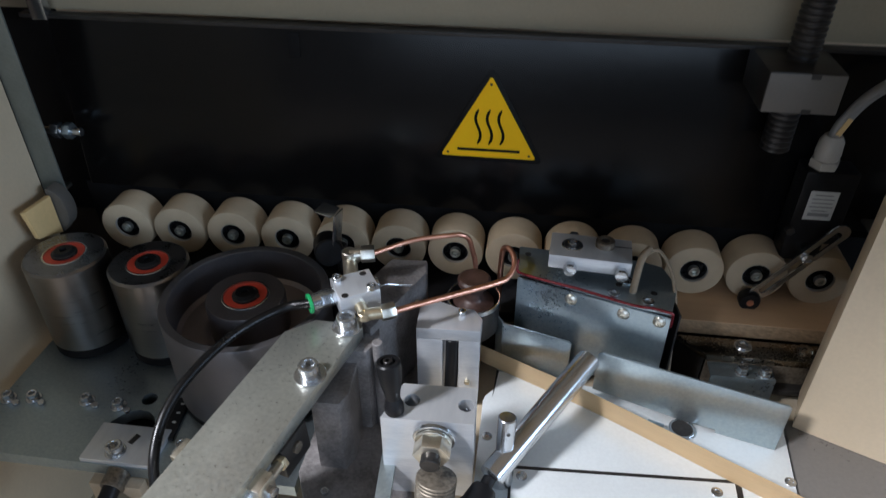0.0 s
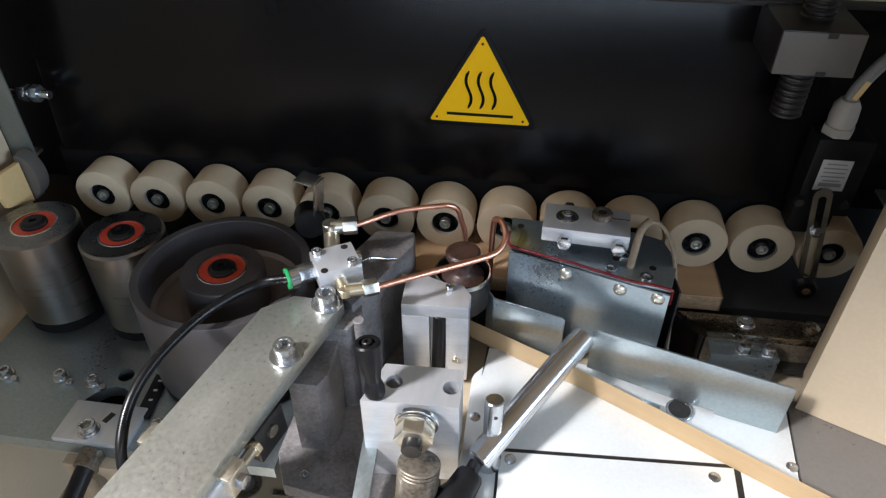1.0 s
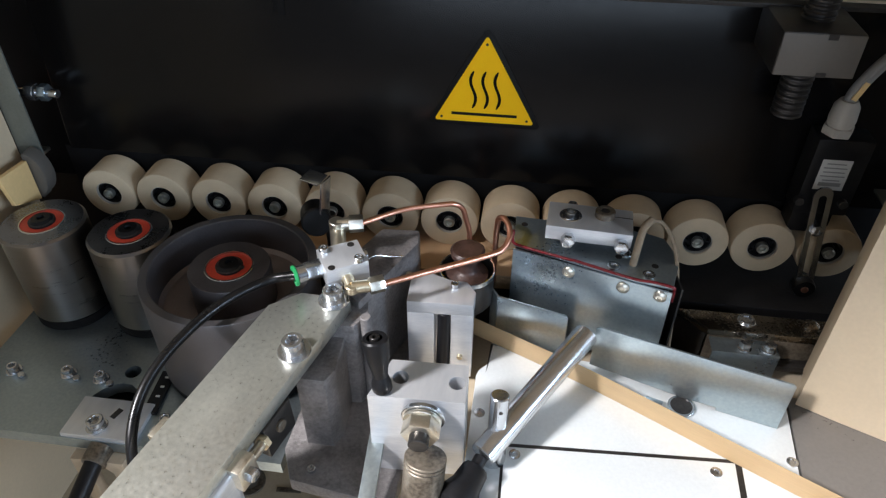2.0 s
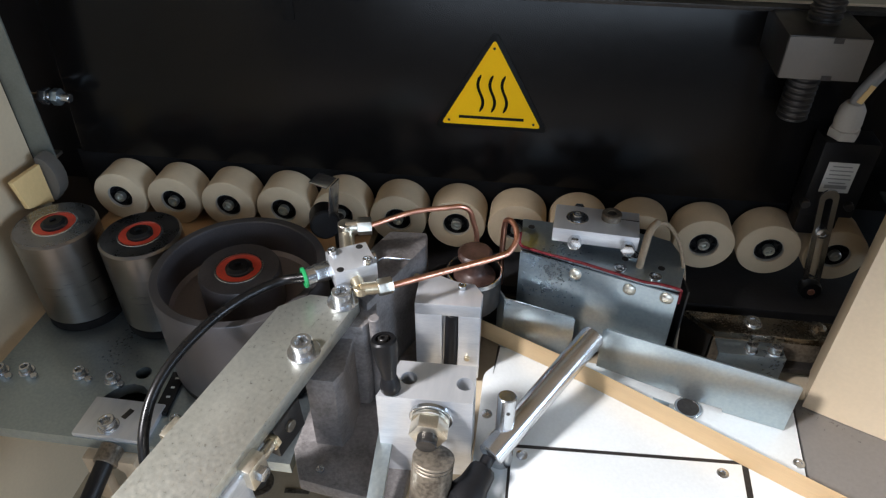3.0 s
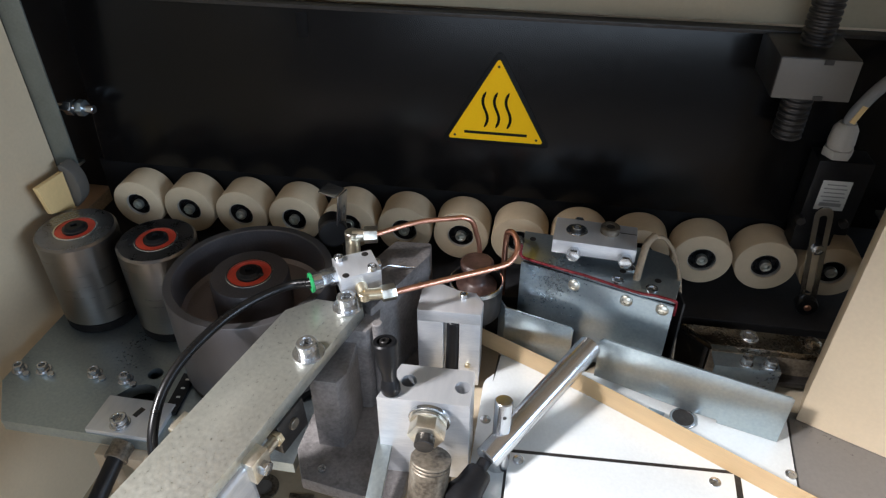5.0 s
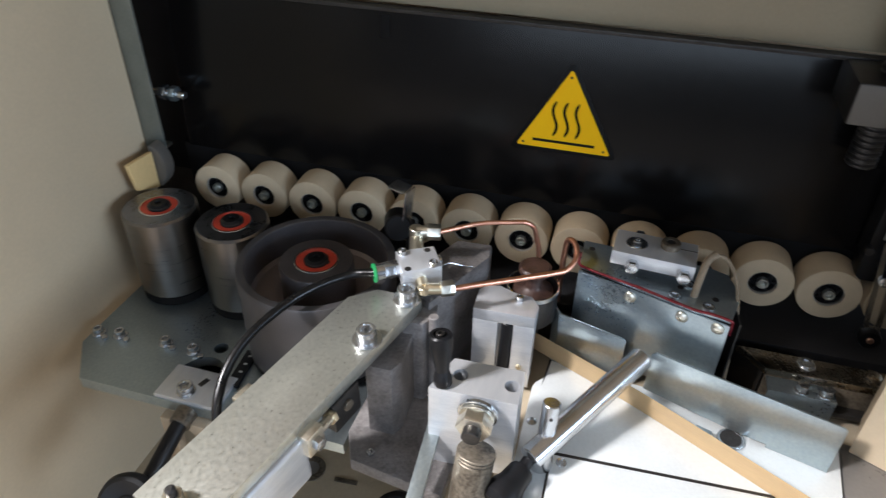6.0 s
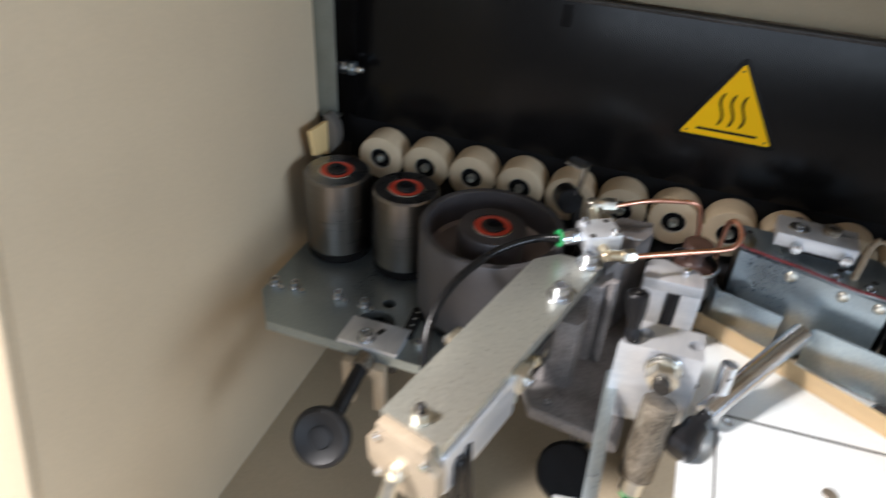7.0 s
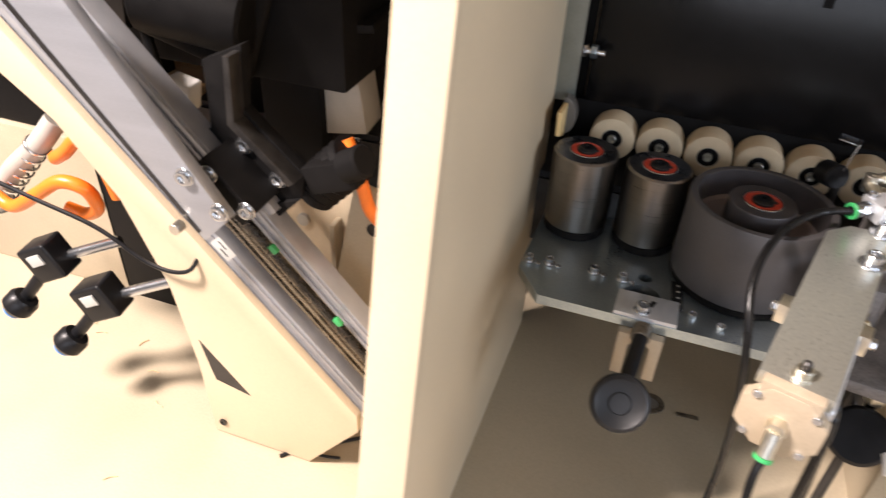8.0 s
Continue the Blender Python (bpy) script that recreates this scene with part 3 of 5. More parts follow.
def pressure_arm():
    m = arm_frame()
    n = (ARM_END - ARM_TOP).length
    o = thing("pressure_arm", "slanting zinc plated flat bar carrying an air cylinder", "arm", m)
    part("bar", bm_prism([(0.040, -0.032), (n, -0.032), (n, 0.032), (0.004, 0.032), (0.015, -0.013)], -0.016, 0, 0.0010), ZINC, o)
    socket_bolt(o, T(0.0115, 0.0198, 0), 0.0093, 0.0125, 0.0145)
    socket_bolt(o, T(0.0765, 0.020, 0), 0.0093, 0.0125, 0.0145)
    socket_bolt(o, T(n - 0.013, 0.001, 0), 0.0075, 0.009, 0.0095, NICKEL)
    part("screw_tip", bm_rod((n - 0.013, 0.001, 0.006), (n - 0.013, 0.001, 0.019), 0.0042, 14, 0.002), BLACK_STEEL, o)
    cyl = part("cylinder", bm_box(0.115, 0.060, 0.056, T(n - 0.0575, 0.006, -0.0405), 0.006, 3), ALU, o, "aluminium air cylinder body")
    part("cylinder_rib", bm_box(0.114, 0.006, 0.060, T(n - 0.0575, -0.026, -0.0405), 0.0015), ALU, o)
    oct_ = [(0.040 * math.cos(a), 0.040 * math.sin(a)) for a in [math.pi / 8 + k * math.pi / 4 for k in range(8)]]
    cap = part("end_cap", bm_prism(oct_, 0, 0.014, 0.0015, T(n + 0.0, 0.0, -0.040) @ pose(0, 0, 0, 0, 90, 0)), CAP, o, "pale brass-coloured end cap")
    part("end_block", bm_box(0.012, 0.052, 0.016, T(n + 0.0072, 0.0, -0.0065), 0.001), CAP, o)
    for a, b in ((0.025, 0.025), (-0.025, 0.025), (0.025, -0.025), (-0.025, -0.025)):
        part("cap_screw", bm_rod((n + 0.013, a, -0.040 + b), (n + 0.0165, a, -0.040 + b), 0.0042, 16), BRIGHT, cap)
    part("fitting", joined(bm_hex(0.016, 0.012, along((n + 0.013, 0, -0.040), (n + 0.1, 0, -0.040))),
                           bm_rod((n + 0.024, 0, -0.04), (n + 0.036, 0, -0.062), 0.007, 20)), NICKEL, o)
    part("collar", bm_ring(0.0065, 0.0085, 0, 0.004, 24, along((n + 0.036, 0, -0.062), (n + 0.048, 0, -0.084))), GREEN, o)
    for s in (1, -1):
        part("yoke", bm_box(0.020, 0.014, 0.024, T(0.178, s * 0.036, -0.020), 0.0012), NICKEL, o)
        part("yoke_bolt", bm_hex(0.011, 0.007, along((0.178, s * 0.042, -0.02), (0.178, s * 0.06, -0.02))), BRIGHT, o)
    part("rod", bm_rod((0.172, 0.036, -0.021), (0.147, 0.034, -0.0245), 0.0045, 16), NICKEL, o)
    part("lock_nut", bm_hex(0.012, 0.005, along((0.152, 0.0345, -0.024), (0.14, 0.0335, -0.026))), BRASS, o)
    part("clevis", bm_box(0.036, 0.016, 0.036, T(0.128, 0.026, -0.034), 0.0015), BLACK_STEEL, o)
    part("clevis_bolt", bm_rod((0.128, 0.033, -0.030), (0.128, 0.037, -0.030), 0.0055, 18), HOT, o)
    return m


def arm_hoses(m):
    def w(x, y, z):
        return tuple(m @ Vector((x, y, z)))
    n = (ARM_END - ARM_TOP).length
    h = thing("air_hose", "black air hose hanging from the cylinder end", "hose")
    part("hose", bm_tube([w(n + 0.036, 0, -0.062), w(n + 0.052, 0.0, -0.09), (-0.225, 0.15, 0.74), (-0.21, 0.2, 0.60), (-0.20, 0.28, 0.535)], 0.004), HOSE, h)
    h2 = thing("air_hose", "pair of black air hoses hanging under the arm", "hose")
    part("hose", bm_tube([w(n - 0.02, 0.034, -0.03), w(n - 0.015, 0.04, -0.06), (-0.17, 0.23, 0.70), (-0.16, 0.28, 0.535)], 0.0045), HOSE, h2)
    part("hose", bm_tube([w(n - 0.035, 0.034, -0.03), w(n - 0.03, 0.04, -0.06), (-0.155, 0.25, 0.70), (-0.14, 0.30, 0.535)], 0.0045), HOSE, h2)


# ---- cast bracket ----
def casting():
    o = thing("cast_bracket", "rough dark cast iron bracket under the arm", "bracket")
    part("foot", bm_prism([(-0.158, 0.412), (-0.143, 0.380), (-0.046, 0.366), (-0.042, 0.45), (-0.058, 0.60), (-0.14, 0.60), (-0.156, 0.50)], 0.812, 0.829, 0.003), CAST, o)
    part("pillar", bm_prism([(-0.150, 0.470), (-0.138, 0.420), (-0.112, 0.420), (-0.106, 0.434), (-0.108, 0.48)], 0.828, 0.921, 0.0016), CAST, o)
    part("pillar", bm_prism([(-0.135, 0.51), (-0.12, 0.472), (-0.098, 0.474), (-0.088, 0.492), (-0.098, 0.53)], 0.828, 0.936, 0.0016), CAST, o)
    part("post", bm_rod((-0.088, 0.480, 0.828), (-0.088, 0.480, 0.944), 0.005, 16), CAST, o)
    part("arm", bm_prism([(-0.125, 0.52), (-0.098, 0.495), (-0.058, 0.592), (-0.060, 0.614), (-0.100, 0.612), (-0.122, 0.56)], 0.828, 0.945, 0.004), CAST, o)
    part("arm_screw", bm_rod((-0.072, 0.572, 0.92), (-0.062, 0.570, 0.92), 0.003, 12), BRASS, o)
    socket_bolt(o, T(-0.126, 0.392, 0.829), 0.004, 0.004)
    b = thing("hex_standoff", "zinc hexagon bolt under the bracket foot", "bolt")
    part("standoff", bm_hex(0.02, 0.02, T(-0.08, 0.395, 0.792)), NICKEL, b)
    part("stud", bm_rod((-0.08, 0.395, 0.529), (-0.08, 0.395, 0.793), 0.006, 16), BLACK_STEEL, b)


def valve():
    """The oil or air divider on the arm's end, with its two copper pipes."""
    m = pose(-0.117, 0.519, 0.9625, 0, 0, 31)
    o = thing("valve_block", "small aluminium valve block with brass elbow fittings", "valve", m)
    part("block", bm_box(0.040, 0.035, 0.022, T(0.001, 0.001, 0.006), 0.001), ALU, o)
    for x, y in ((-0.013, 0.013), (0.013, -0.013)):
        socket_bolt(o, T(x, y, 0.017), 0.0045, 0.005)
    for x, y in ((0.013, 0.013), (-0.013, -0.013)):
        part("screw_hole", bm_rod((x, y, 0.0168), (x, y, 0.0174), 0.0034, 16, 0.0001), BLACK_STEEL, o)
    part("plug", bm_rod((0.018, 0.006, 0.006), (0.026, 0.006, 0.006), 0.0065, 20), BRIGHT, o)
    f = part("hose_fitting", joined(bm_hex(0.016, 0.016, along((-0.018, 0.003, 0.007), (-0.1, -0.001, 0.006))),
                                    bm_rod((-0.033, 0.002, 0.0068), (-0.0425, 0.0016, 0.0066), 0.0085, 24)), BRIGHT, o, "chromed hose fitting")
    part("collar", bm_ring(0.006, 0.0098, 0, 0.003, 28, along((-0.0425, 0.0016, 0.0066), (-0.1, -0.001, 0.006))), GREEN, f)
    # elbows: one at the back, one at the front
    part("elbow", joined(bm_rod((0.002, 0.016, 0.008), (0.009, 0.044, 0.013), 0.0075, 20), bm_rod((0.009, 0.044, 0.009), (0.009, 0.044, 0.025), 0.0075, 20),
                         bm_rod((0.009, 0.044, 0.020), (0.022, 0.040, 0.020), 0.0065, 20)), NICKEL, o)
    part("pipe_nut", bm_hex(0.0155, 0.014, along((0.020, 0.0405, 0.020), (0.1, 0.0155, 0.021))), NICKEL, o)
    part("elbow", joined(bm_rod((0.000, -0.015, 0.002), (0.000, -0.027, 0.001), 0.0062, 20), bm_rod((0.000, -0.028, -0.003), (0.000, -0.028, 0.005), 0.0068, 20),
                         bm_rod((0.000, -0.028, 0.001), (0.017, -0.032, 0.001), 0.006, 20)), BRASS, o)
    part("pipe_nut", bm_hex(0.0145, 0.014, along((0.015, -0.0322, 0.001), (0.1, -0.037, 0.001))), NICKEL, o)

    def w(x, y, z):
        return tuple(m @ Vector((x, y, z)))
    a = thing("copper_pipe", "bent copper pipe leading to the glue head", "pipe", group="copper pipes")
    part("pipe", bm_tube([w(0.032, 0.037, 0.020), (-0.072, 0.593, 0.984), (-0.035, 0.604, 0.986), (-0.024, 0.608, 0.985), (-0.016, 0.612, 0.978), (-0.012, 0.615, 0.962), (-0.008, 0.616, 0.94), (-0.007, 0.616, 0.88)], 0.0027), COPPER, a)
    b = thing("copper_pipe", "bent copper pipe leading to the glue head", "pipe", group="copper pipes")
    part("pipe", bm_tube([w(0.028, -0.0345, 0.001), (-0.050, 0.5205, 0.9625), (-0.026, 0.5365, 0.961), (0.018, 0.566, 0.9585), (0.029, 0.576, 0.960), (0.034, 0.588, 0.966), (0.031, 0.601, 0.972), (0.024, 0.611, 0.971), (0.020, 0.617, 0.955), (0.019, 0.618, 0.88)], 0.0030), COPPER, b)
    h = thing("air_hose", "black air hose arching over the drum", "hose")
    part("hose", bm_tube([w(-0.042, 0.0016, 0.0066), (-0.178, 0.497, 0.963), (-0.200, 0.479, 0.961), (-0.2195, 0.456, 0.957), (-0.233, 0.430, 0.953), (-0.244, 0.402, 0.947), (-0.2500, 0.378, 0.938), (-0.2515, 0.357, 0.925),
                          (-0.2485, 0.338, 0.908), (-0.243, 0.326, 0.880), (-0.235, 0.324, 0.84), (-0.222, 0.34, 0.76), (-0.21, 0.36, 0.64), (-0.21, 0.36, 0.54)], 0.0045, 14), HOSE, h)


def locking_wire():
    o = thing("locking_wire", "thin bright steel wire between bracket and valve", "wire")
    part("wire", bm_tube([(-0.104, 0.545, 0.952), (-0.094, 0.553, 0.955), (-0.082, 0.560, 0.950), (-0.070, 0.566, 0.9462)], 0.0008, 8), BRIGHT, o)


def bent_clip():
    o = thing("sensor_clip", "bent bright steel clip holding a black knob", "clip")
    part("strap", joined(bm_box(0.020, 0.020, 0.0018, pose(-0.162, 0.597, 1.011, 0, 6, -15), 0.0005), bm_box(0.0018, 0.018, 0.055, pose(-0.153, 0.595, 0.984, 0, 8, -15), 0.0005)), BRIGHT, o)
    part("knob", bm_rod((-0.171, 0.612, 0.958), (-0.160, 0.583, 0.966), 0.0155, 26, 0.002), BLACK, o)
    part("stem", bm_rod((-0.153, 0.605, 0.816), (-0.153, 0.605, 0.963), 0.006, 16), BLACK_STEEL, o)


# ---- adjusting blocks ----
def blocks():
    o = thing("guide_block", "milled aluminium guide block with a slotted front", "block", pose(-0.0245, 0.5405, 0.831, 0, 0, 2))
    part("body", joined(bm_box(0.063, 0.032, 0.082, T(-0.002, 0.003, 0.04), 0.001), bm_box(0.0265, 0.02, 0.086, T(-0.02075, -0.011, 0.043), 0.001),
                        bm_box(0.0215, 0.02, 0.086, T(0.01925, -0.011, 0.043), 0.001)), ALU, o)
    part("lid", bm_prism([(-0.034, -0.021), (0.030, -0.021), (0.031, -0.002), (0.022, 0.012), (0.004, 0.014), (-0.014, 0.022), (-0.028, 0.018), (-0.034, 0.010)], 0.0862, 0.1005, 0.0008), ALU, o)
    socket_bolt(o, T(0.010, 0.004, 0.1005), 0.004, 0.005)
    part("rod", bm_rod((0.000, -0.014, 0.0), (0.0025, -0.0155, 0.0858), 0.0068, 20), BLACK, o)
    part("set_screw", bm_rod((0.018, -0.019, 0.03), (0.018, -0.024, 0.03), 0.003, 14), BRASS, o)

    p = thing("clamp_block", "milled aluminium clamp block with two drilled holes", "block", T(-0.029, 0.4255, 0.829))
    foot_line = [(-0.041, -0.0225), (0.040, -0.0195), (0.039, 0.0215), (-0.028, 0.0195)]
    part("body", joined(bm_prism(foot_line, 0, 0.072, 0), bm_pierced(foot_line, [circle(-0.017, 0.0005, 0.0071), circle(0.031, 0.0005, 0.0071)], 0.072, 0.101)), ALU, p)
    ax0, ax1 = Vector((0.006, -0.0215, 0.085)), Vector((0.006, -0.1215, 0.078))
    d = (ax1 - ax0).normalized()
    def q(t):
        return tuple(ax0 + d * t)
    part("washer", bm_ring(0.008, 0.0185, 0, 0.004, 36, along(q(0.002), q(0.1))), BRIGHT, p)
    part("washer", bm_ring(0.008, 0.0160, 0, 0.0035, 36, along(q(0.0065), q(0.1))), NICKEL, p)
    part("nut", bm_hex(0.028, 0.013, along(q(0.010), q(0.1))), NICKEL, p)
    part("stud", bm_rod(q(0.02), q(0.032), 0.0085, 20), BLACK_STEEL, p)

    c = thing("air_cylinder", "round brown-stained steel cylinder below the clamp block", "cylinder")
    a0, a1 = Vector((-0.0180, 0.3795, 0.889)), Vector((-0.0235, 0.3515, 0.793))
    e = (a1 - a0).normalized()
    def r(t):
        return tuple(a0 + e * t)
    for t0 in (0.0, 0.0035):
        part("ring", bm_rod(r(t0), r(t0 + 0.0026), 0.0178, 36, 0.0006), HOT, c)
        part("groove", bm_rod(r(t0 + 0.0025), r(t0 + 0.0036), 0.0170, 32, 0.0002), BLACK_STEEL, c)
    part("barrel", bm_rod(r(0.007), r(0.088), 0.0176, 36, 0.001), HOT, c)
    part("end_fitting", bm_rod(r(0.087), r(0.108), 0.012, 24), NICKEL, c)
    part("collar", bm_rod(r(0.107), r(0.113), 0.0095, 24), GREEN, c)
    part("hose", bm_tube([r(0.112), r(0.14), (-0.03, 0.34, 0.66), (-0.03, 0.36, 0.54)], 0.0045), HOSE, c)

    k = thing("locking_handle", "black steel locking lever with a hollow top", "handle")
    ax = along((-0.0585, 0.4105, 0.930), (-0.0640, 0.4190, 0.982))
    part("foot", bm_lathe([(0, 0), (0.0075, 0.0), (0.0085, 0.002), (0.0085, 0.008), (0.0062, 0.016), (0, 0.016)], 28, ax), BLACK, k)
    part("grip", bm_lathe([(0, 0.014), (0.0062, 0.014), (0.0072, 0.022), (0.0095, 0.032), (0.0108, 0.044), (0.0108, 0.052), (0.0095, 0.0535), (0.0066, 0.0535), (0.006, 0.049), (0, 0.049)], 32, ax), BLACK, k)
    part("core", bm_ring(0.002, 0.0042, 0.049, 0.0545, 24, ax), BLACK_STEEL, k)

    s = thing("push_rod", "flat zinc plated lever ending in a bent tab", "lever")
    part("strip", bm_prism([(-0.007, 0), (0.007, 0), (0.007, 0.145), (-0.007, 0.145)], -0.003, 0.003, 0.0008, along((-0.067, 0.425, 0.868), (-0.063, 0.283, 0.836)) @ pose(0, 0, 0, 90, 0, 0)), ZINC_BLUE, s)
    part("tab", bm_box(0.034, 0.022, 0.010, pose(-0.078, 0.281, 0.816, 25, 0, 8), 0.0008), ALU, s)

    d2 = thing("hand_wheel", "black plastic hand wheel under the bracket", "wheel")
    part("rim", bm_rod((-0.085, 0.376, 0.752), (-0.090, 0.360, 0.767), 0.034, 36, 0.004), BLACK, d2)
    part("spindle", bm_rod((-0.085, 0.374, 0.754), (-0.080, 0.432, 0.742), 0.006, 16), BRIGHT, d2)
    part("mount", bm_box(0.02, 0.03, 0.09, T(-0.085, 0.438, 0.769), 0.001), BLACK_STEEL, d2)


# ---- glue head ----
def glue_head():
    o = thing("glue_head", "glue head in a zinc sheet box with red sealant", "glue head")
    Z = 0.9505
    top = [(0.0385, 0.5975), (0.156, 0.558), (0.190, 0.5505), (0.199, 0.585), (0.197, 0.606), (0.190, 0.626), (0.17, 0.634), (0.0385, 0.645)]
    body = [(0.0405, 0.6015), (0.157, 0.562), (0.187, 0.5555), (0.196, 0.585), (0.194, 0.605), (0.187, 0.622), (0.169, 0.63), (0.0405, 0.641)]
    part("body", bm_prism(body, 0.836, Z - 0.004, 0.001), BLACK_STEEL, o)
    part("lid", bm_prism(top, Z - 0.004, Z, 0.0008), ZINC_BLUE, o)
    m = Matrix.Translation((0.114, 0.5708, 0)) @ pose(0, 0, 0, 0, 0, -17.2)
    part("front_sheet", bm_box(0.158, 0.002, 0.105, m @ T(0, 0, 0.894), 0.0006), ZINC_BLUE, o, "blue-tinged zinc front sheet")
    part("sealant", bm_tube([(0.0375, 0.5985, 0.966), (0.0378, 0.5965, 0.953), (0.05, 0.5925, Z), (0.09, 0.5795, Z + 0.0006), (0.10, 0.5765, Z + 0.001), (0.12, 0.5705, Z), (0.155, 0.558, Z), (0.172, 0.5550, Z + 0.0006), (0.189, 0.5508, Z), (0.192, 0.553, Z - 0.006), (0.193, 0.556, Z - 0.022)], 0.0015, 8, 6), SEALANT, o, "dark red sealant bead")
    for x, z in ((-0.020, 0.938), (0.034, 0.938), (0.069, 0.940)):
        part("screw", bm_lathe([(0, 0), (0.0062, 0), (0.0062, 0.002), (0.004, 0.004), (0.0022, 0.0042), (0.0018, 0.003), (0, 0.003)], 24, m @ front(x, -0.001, z)), NICKEL, o)
    for x, y in ((0.136, 0.5735), (0.1685, 0.565), (0.150, 0.596)):
        socket_bolt(o, T(x, y, Z), 0.0062, 0.0022, 0.0)
    for x, y in ((0.048, 0.631), (0.142, 0.590), (0.176, 0.580)):
        part("hole", bm_rod((x, y, Z - 0.0005), (x, y, Z + 0.0004), 0.0034, 18, 0.0001), BLACK_STEEL, o)
    part("wire_stub", bm_tube([(0.155, 0.580, Z - 0.002), (0.156, 0.582, 0.966), (0.160, 0.592, 0.985), (0.168, 0.602, 0.990)], 0.0037, 12), SLEEVE, o, "woven sleeve of a heater lead")
    part("lead", bm_tube([(0.163, 0.598, 0.989), (0.178, 0.604, 0.986), (0.192, 0.596, 0.968), (0.199, 0.580, 0.94), (0.201, 0.566, 0.90), (0.205, 0.558, 0.845)], 0.0020, 10), SLEEVE, o)
    part("side_flange", bm_box(0.002, 0.05, 0.10, pose(0.1975, 0.583, 0.892, 0, 0, 8), 0.0005), BLACK_STEEL, o)

    c = thing("hinge_block", "bright machined hinge block with bushes on the glue head", "block", pose(0.111, 0.6105, Z, 0, 0, -4))
    part("body", bm_box(0.083, 0.042, 0.016, T(0, 0, 0.0215), 0.001), ALU, c)
    part("foot", bm_box(0.055, 0.018, 0.0145, T(0.010, 0.006, 0.0068), 0.001), BLACK_STEEL, c)
    part("hole", bm_ring(0.0078, 0.0112, 0.029, 0.0300, 28, T(-0.019, 0.001, 0)), BRIGHT, c)
    part("counterbore", bm_rod((-0.019, 0.001, 0.0292), (-0.019, 0.001, 0.0298), 0.008, 24, 0.0001), BLACK_STEEL, c)
    part("bush", bm_lathe([(0.0045, 0.026), (0.0098, 0.026), (0.0098, 0.0355), (0.0088, 0.0365), (0.0048, 0.0365), (0.0045, 0.030), (0, 0.030)], 28, T(0.014, 0.006, 0)), HOT, c)
    part("bush_bore", bm_rod((0.014, 0.006, 0.0300), (0.014, 0.006, 0.0355), 0.0046, 20, 0.0001), BLACK_STEEL, c)
    part("slit", bm_box(0.018, 0.0008, 0.0006, T(0.032, 0.006, 0.0297), 0), BLACK_STEEL, c)
    for x in (-0.019, 0.032):
        part("bolt", bm_hex(0.012, 0.009, along((x, -0.021, 0.018), (x, -0.1, 0.018))), BRIGHT, c)
    part("bolt", bm_hex(0.011, 0.008, along((-0.018, 0.021, 0.022), (-0.018, 0.1, 0.026))), BRIGHT, c)
    socket_bolt(c, T(-0.019, 0.001, 0.0298), 0.005, 0.004)

    g = thing("glue_roller", "upright glue roller cup crusted with brown glue", "roller", T(-0.0065, 0.583, 0.829))
    part("cup", bm_lathe([(0, 0.050), (0.0235, 0.050), (0.0280, 0.057), (0.0280, 0.094), (0.0268, 0.094), (0.026, 0.072), (0, 0.072)], 48), BLACK_STEEL, g)
    part("rim", bm_ring(0.0272, 0.0287, 0.0905, 0.0962, 48), BRIGHT, g, "bright thin rim")
    part("core", bm_lathe([(0, 0.072), (0.022, 0.072), (0.022, 0.090), (0.012, 0.094), (0.010, 0.097), (0.010, 0.112), (0.017, 0.114), (0.0175, 0.119), (0.015, 0.121), (0, 0.121)], 40), GLUE, g, "brown glue covered core")
    part("stand", bm_rod((0, 0.014, -0.02), (0, 0.014, 0.052), 0.010, 24), BLACK_STEEL, g)


